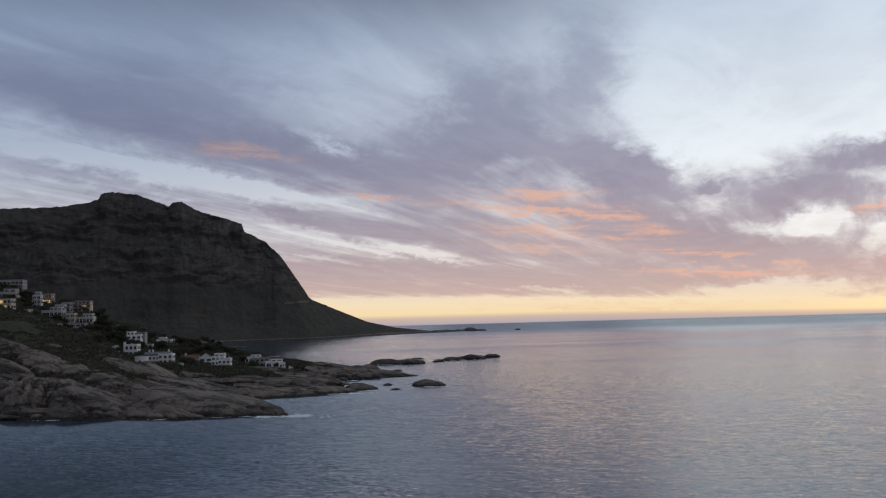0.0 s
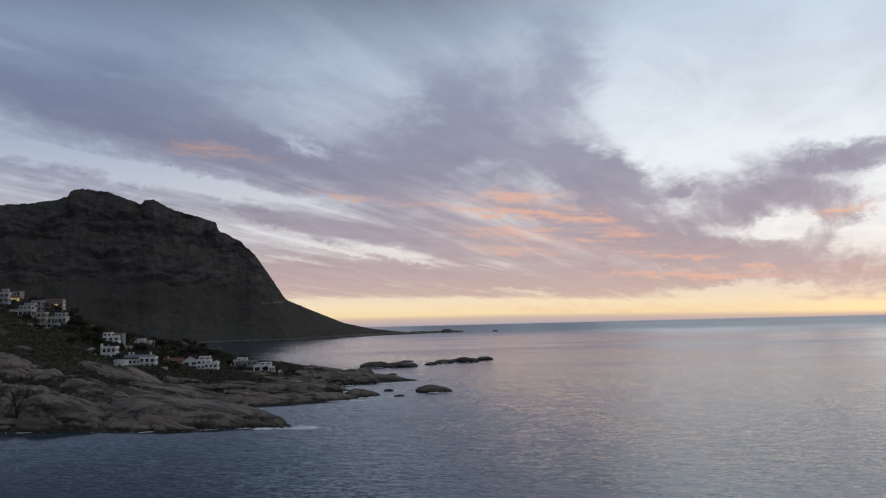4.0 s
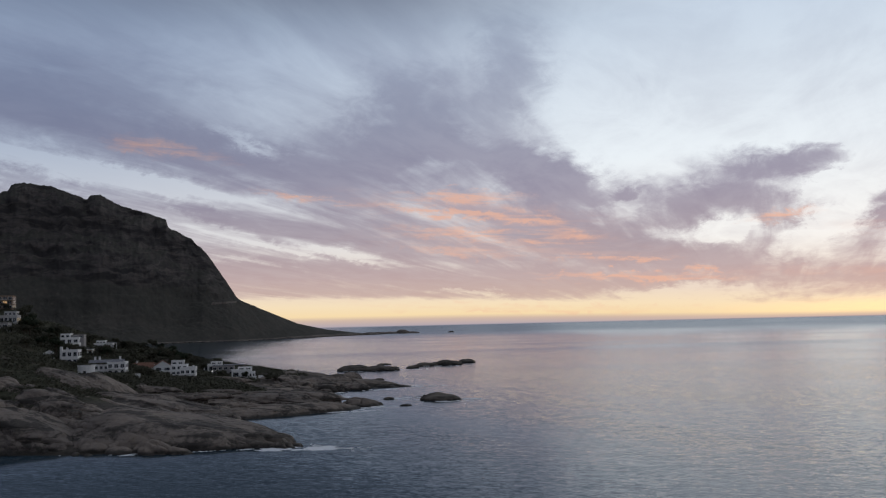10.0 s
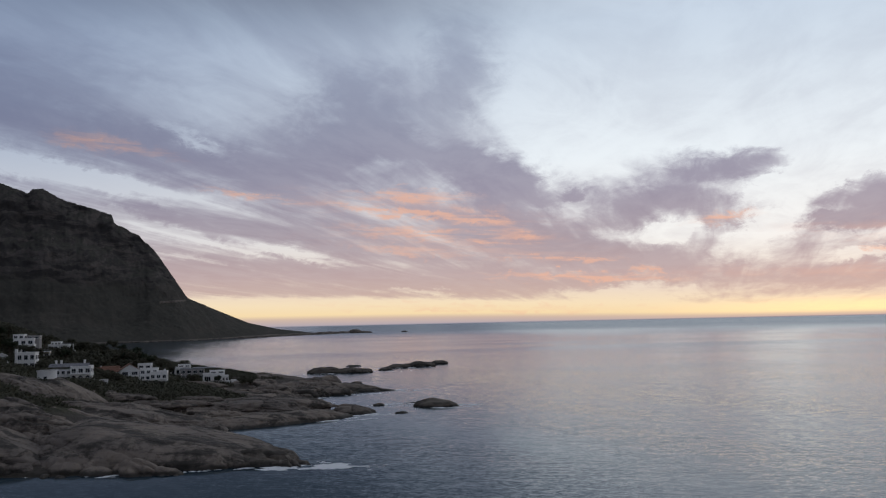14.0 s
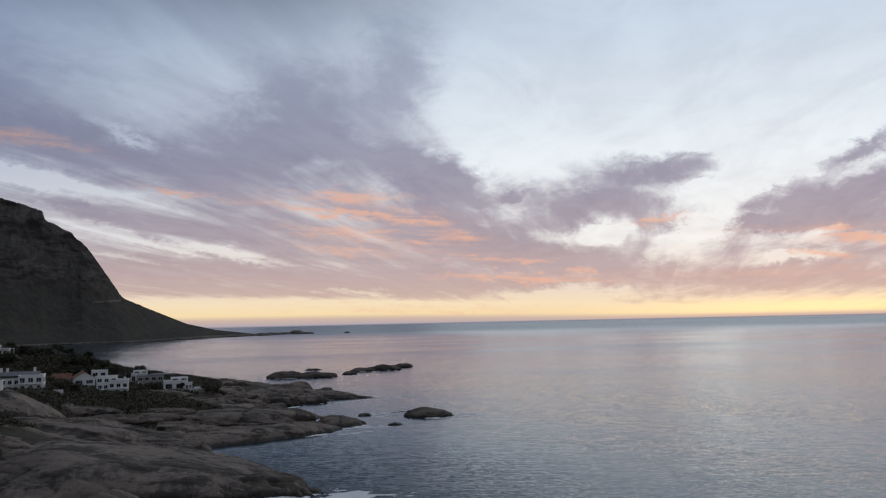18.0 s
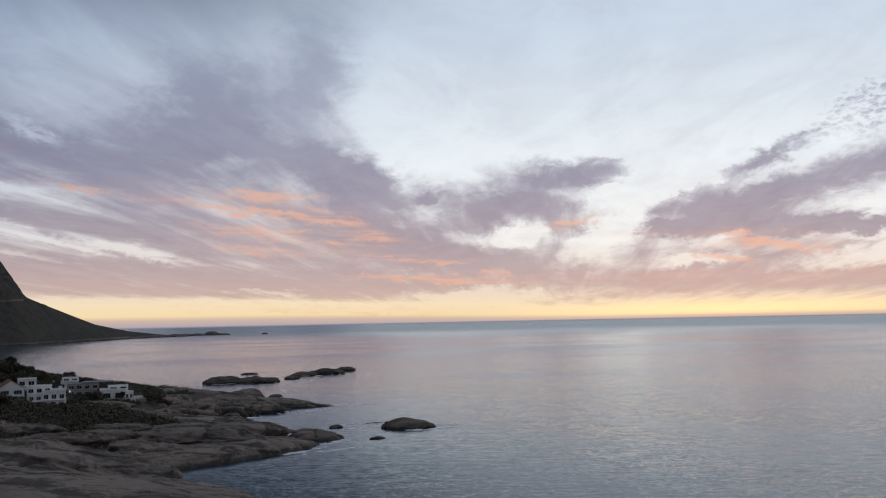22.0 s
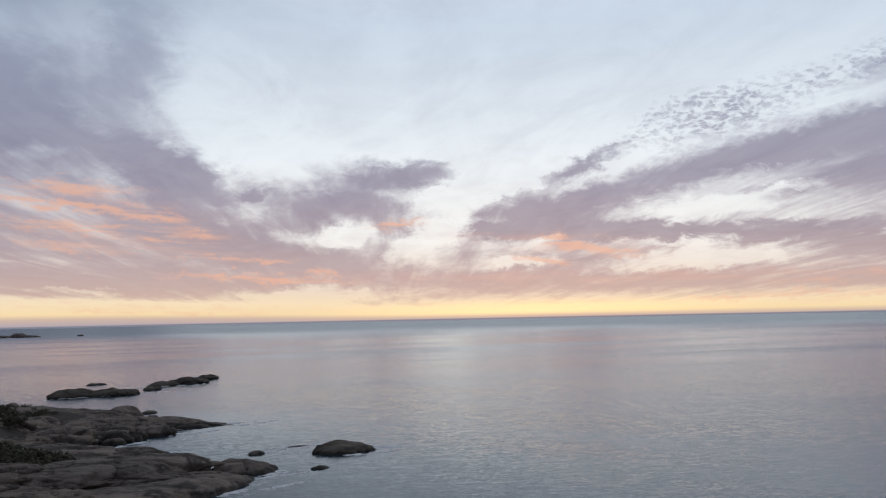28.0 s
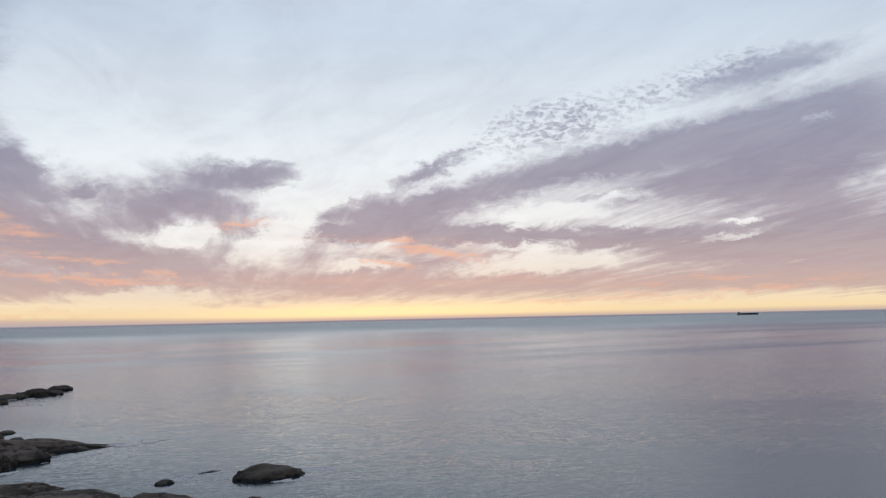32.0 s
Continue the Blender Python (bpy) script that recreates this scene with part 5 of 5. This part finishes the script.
for k, sx, sy, s in ((1, -119, 597, 0.55), (0, -103, 612, 0.7), (2, -107, 608, 0.8), (2, -149, 533, 0.7), (0, -198, 520, 0.8), (2, -184, 513, 0.7), (0, -153, 499, 0.8), (2, -150, 506, 0.7), (2, -131, 545, 0.6),
                     (2, -160, 537, 0.6), (0, -176, 548, 0.8), (0, -127, 620, 0.7), (2, -115, 625, 0.7), (1, -186, 560, 0.8), (0, -205, 548, 0.8), (0, -200, 549, 0.85), (0, -206, 553, 0.8), (2, -195, 546, 0.9), (2, -211, 556, 0.9), (0, -190, 575, 0.7),
                     (2, -236, 552, 0.7), (0, -243, 545, 0.6), (2, -258, 548, 0.7), (0, -262, 572, 0.55), (2, -273, 568, 0.6), (2, -280, 560, 0.7), (0, -238, 582, 0.7), (2, -302, 564, 0.8), (0, -306, 600, 0.7), (2, -282, 612, 0.7),
                     (0, -231, 566, 0.8), (1, -226, 590, 0.8), (0, -220, 600, 0.8), (2, -216, 592, 0.9), (0, -236, 598, 0.7), (2, -246, 604, 0.7), (2, -292, 592, 0.7)):
    copy_thing(TREES[k], pose(sx, sy, ground_at(sx, sy) - 0.2, 0, 0, sx * 7 % 360) @ Matrix.Diagonal((s, s, s, 1)))
front = random.Random(77)
for hm in homes:
    if hm.x > -235:
        continue
    for side in (-6.5, 0.5, 6.0):
        k, sx, sy = front.choice((0, 2, 2)), hm.x + side + 3.4 + front.gauss(0, 1), hm.y - 8.2 + front.gauss(0, 0.8)
        if min((Vector((sx, sy)) - o.xy).length for o in homes) > 6.5:
            q = 0.42 + 0.25 * front.random()
            copy_thing(TREES[k], pose(sx, sy, ground_at(sx, sy) - 0.2, 0, 0, front.random() * 360) @ Matrix.Diagonal((q, q, q, 1)))
for src, (sx, sy) in zip(TREES, ((-163, 520), (-207, 545), (-127, 566))):
    src.matrix_world = site(sx, sy, 20)


def scrub():
    """Low fynbos bushes over the slopes, as one mesh of leaf cards."""
    r = np.random.RandomState(9)
    n = 16000
    X = np.concatenate([r.uniform(-330, -60, n), r.uniform(-175, -95, 5000)])
    Y = np.concatenate([r.uniform(385, 720, n), r.uniform(480, 600, 5000)])
    Z = ground_height(X, Y)
    patch = fbm(X / 30, Y / 30, 4, 4)
    keep = (Z > 6.5 + 3 * patch) & (patch > -0.75 + 0.9 * smooth(-Z, -16, -7))
    X, Y, Z = X[keep], Y[keep], Z[keep]
    k = 34
    size = (0.8 + 1.1 * r.rand(len(X)) ** 2)[:, None]
    d = r.normal(size=(len(X), k, 3))
    d /= np.linalg.norm(d, axis=-1, keepdims=True)
    d[..., 2] = np.abs(d[..., 2])
    q = np.stack([X, Y, Z], -1)[:, None] + d * np.stack([size * 1.25, size * 1.25, size * 0.95], -1) * (0.6 + 0.5 * r.rand(len(X), k, 1))
    t = r.normal(size=q.shape)
    t /= np.linalg.norm(t, axis=-1, keepdims=True)
    s = np.cross(d, t)
    L = (0.20 + 0.18 * r.rand(len(X), k, 1)) * size[..., None]
    quads = np.stack([q + t * L, q + s * L * 0.7, q - t * L, q - s * L * 0.7], -2).reshape(-1, 3)
    me = bpy.data.meshes.new("scrub")
    nq = len(quads) // 4
    me.vertices.add(len(quads))
    me.vertices.foreach_set("co", quads.astype(np.float32).ravel())
    me.loops.add(len(quads))
    me.loops.foreach_set("vertex_index", np.arange(len(quads), dtype=np.int32))
    me.polygons.add(nq)
    me.polygons.foreach_set("loop_start", np.arange(0, len(quads), 4, dtype=np.int32))
    me.update(calc_edges=True)
    me.materials.append(LEAF)
    tagged(new("scrub", me), "low dark coastal scrub covering the slope", "scrub", kind="stuff")


scrub()


def boulders():
    r = random.Random(12)
    for cx, cy, sx, sy, k in ((-128, 372, 12, 3, 8), (-172, 378, 20, 4, 10), (-112, 462, 8, 5, 8), (-140, 478, 20, 6, 12), (-96, 476, 12, 3, 5), (-100, 580, 8, 8, 8), (-85, 612, 12, 4, 8),
                              (-56, 640, 12, 10, 8), (-90, 700, 16, 20, 10), (-215, 440, 24, 12, 10), (-160, 450, 20, 8, 8), (-110, 545, 14, 8, 6)):
        for _ in range(k):
            x, y = cx + r.gauss(0, 0.7) * sx, cy + r.gauss(0, 0.7) * sy
            g = max(ground_at(x, y), -0.8)
            a = 1.0 + 2.2 * r.random() ** 2
            rock("boulder", x, y, g - 0.2, a, a * (0.6 + 0.3 * r.random()), a * (0.5 + 0.4 * r.random()), r.random() * 180, "rounded granite boulder among the shore slabs", "boulders of the shore", rough=0.16, cracks=0.3)


boulders()


# ---------------------------------------------------------------- foam and the far ship
def foam(cx, cy, sx, sy, yaw, n, seed):
    r = np.random.RandomState(seed)
    bm = bmesh.new()
    ca, sa = math.cos(radians(yaw)), math.sin(radians(yaw))
    while n > 0:
        u, v = r.normal() * sx * 0.5, r.normal() * sy * 0.5
        x, y = cx + u * ca - v * sa, cy + u * sa + v * ca
        if float(fbm(np.array([x / 4.0]), np.array([y / 2.2]), float(seed), 3)[0]) < 0.15:
            continue
        n -= 1
        s = 0.2 + 0.8 * r.rand() ** 3
        k = 7
        ph = r.rand() * 6.28
        top = bm.verts.new((x, y, 0.10 + 0.1 * s))
        ring = [bm.verts.new((x + s * (1.0 + 0.6 * r.rand()) * 1.8 * math.cos(ph + 6.283 * i / k), y + s * (0.6 + 0.6 * r.rand()) * math.sin(ph + 6.283 * i / k), 0.02)) for i in range(k)]
        for i in range(k):
            bm.faces.new((top, ring[i], ring[(i + 1) % k]))
    f = part("foam", bm, FOAM)
    tagged(f, "white sea foam washing round the rocks", "foam", kind="stuff")


for i, spec in enumerate(((-64, 370, 12, 4, -10, 460), (-75, 369, 9, 2.5, -10, 260), (-96, 371, 12, 1.5, 5, 24), (-122, 369, 8, 1.6, 0, 14), (-170, 377, 30, 1.2, -6, 14), (1, 526, 10, 2.0, 0, 90), (-25, 545, 12, 5, 10, 140),
                          (-18, 632, 10, 2.5, 10, 130), (-66, 566, 9, 2.5, -30, 90), (-44, 504, 7, 1.8, -10, 70), (-88, 590, 8, 2.5, -40, 60), (-60, 612, 18, 1.5, 0, 50), (-20, 832, 30, 4, 0, 60), (-50, 482, 10, 1.4, 20, 40), (-13, 624, 10, 2.0, 15, 120), (-36, 610, 14, 1.6, 30, 90), (-62, 596, 12, 1.6, 35, 70), (-8, 519, 12, 1.4, 0, 110), (4, 530, 6, 2.0, 0, 90), (-40, 500, 9, 1.8, 5, 110), (-56, 486, 8, 1.4, 35, 60), (-28, 534, 7, 1.2, 0, 50), (-50, 822, 26, 2.0, 0, 90), (14, 880, 30, 2.0, 5, 80))):
    foam(*spec, i + 3)


def ship(x, y, z, yaw):
    s = thing("cargo_ship", pose(x, y, z, 0, 0, yaw), "long dark cargo ship far off on the horizon", "ship")
    bm = bmesh.new()
    prof = [(-52, 0), (-54, 6), (46, 6), (56, 8.5), (50, 0)]
    a = [bm.verts.new((u, -8 if abs(u) < 48 else -3, w)) for u, w in prof]
    b = [bm.verts.new((u, 8 if abs(u) < 48 else 3, w)) for u, w in prof]
    bm.faces.new(a)
    bm.faces.new(b[::-1])
    for i in range(5):
        j = (i + 1) % 5
        bm.faces.new((a[i], b[i], b[j], a[j]))
    bmesh.ops.recalc_face_normals(bm, faces=bm.faces)
    part("hull", bm, METAL, s)
    part("bridge", boxed(-48, -38, -7, 7, 6.003, 13, bevel=0.3), WHITE, s)
    part("funnel", boxed(-46.5, -43, -2, 2, 13.003, 15, bevel=0.3), BROWN, s)
    for k in range(4):
        part("hatch", boxed(-32 + k * 19, -17 + k * 19, -6, 6, 6.003, 7.6, bevel=0.2), BROWN, s)
    part("mast", boxed(47, 47.5, -0.25, 0.25, 6.5, 14), METAL, s)


ship(3996, 2648, 27.1, -58)
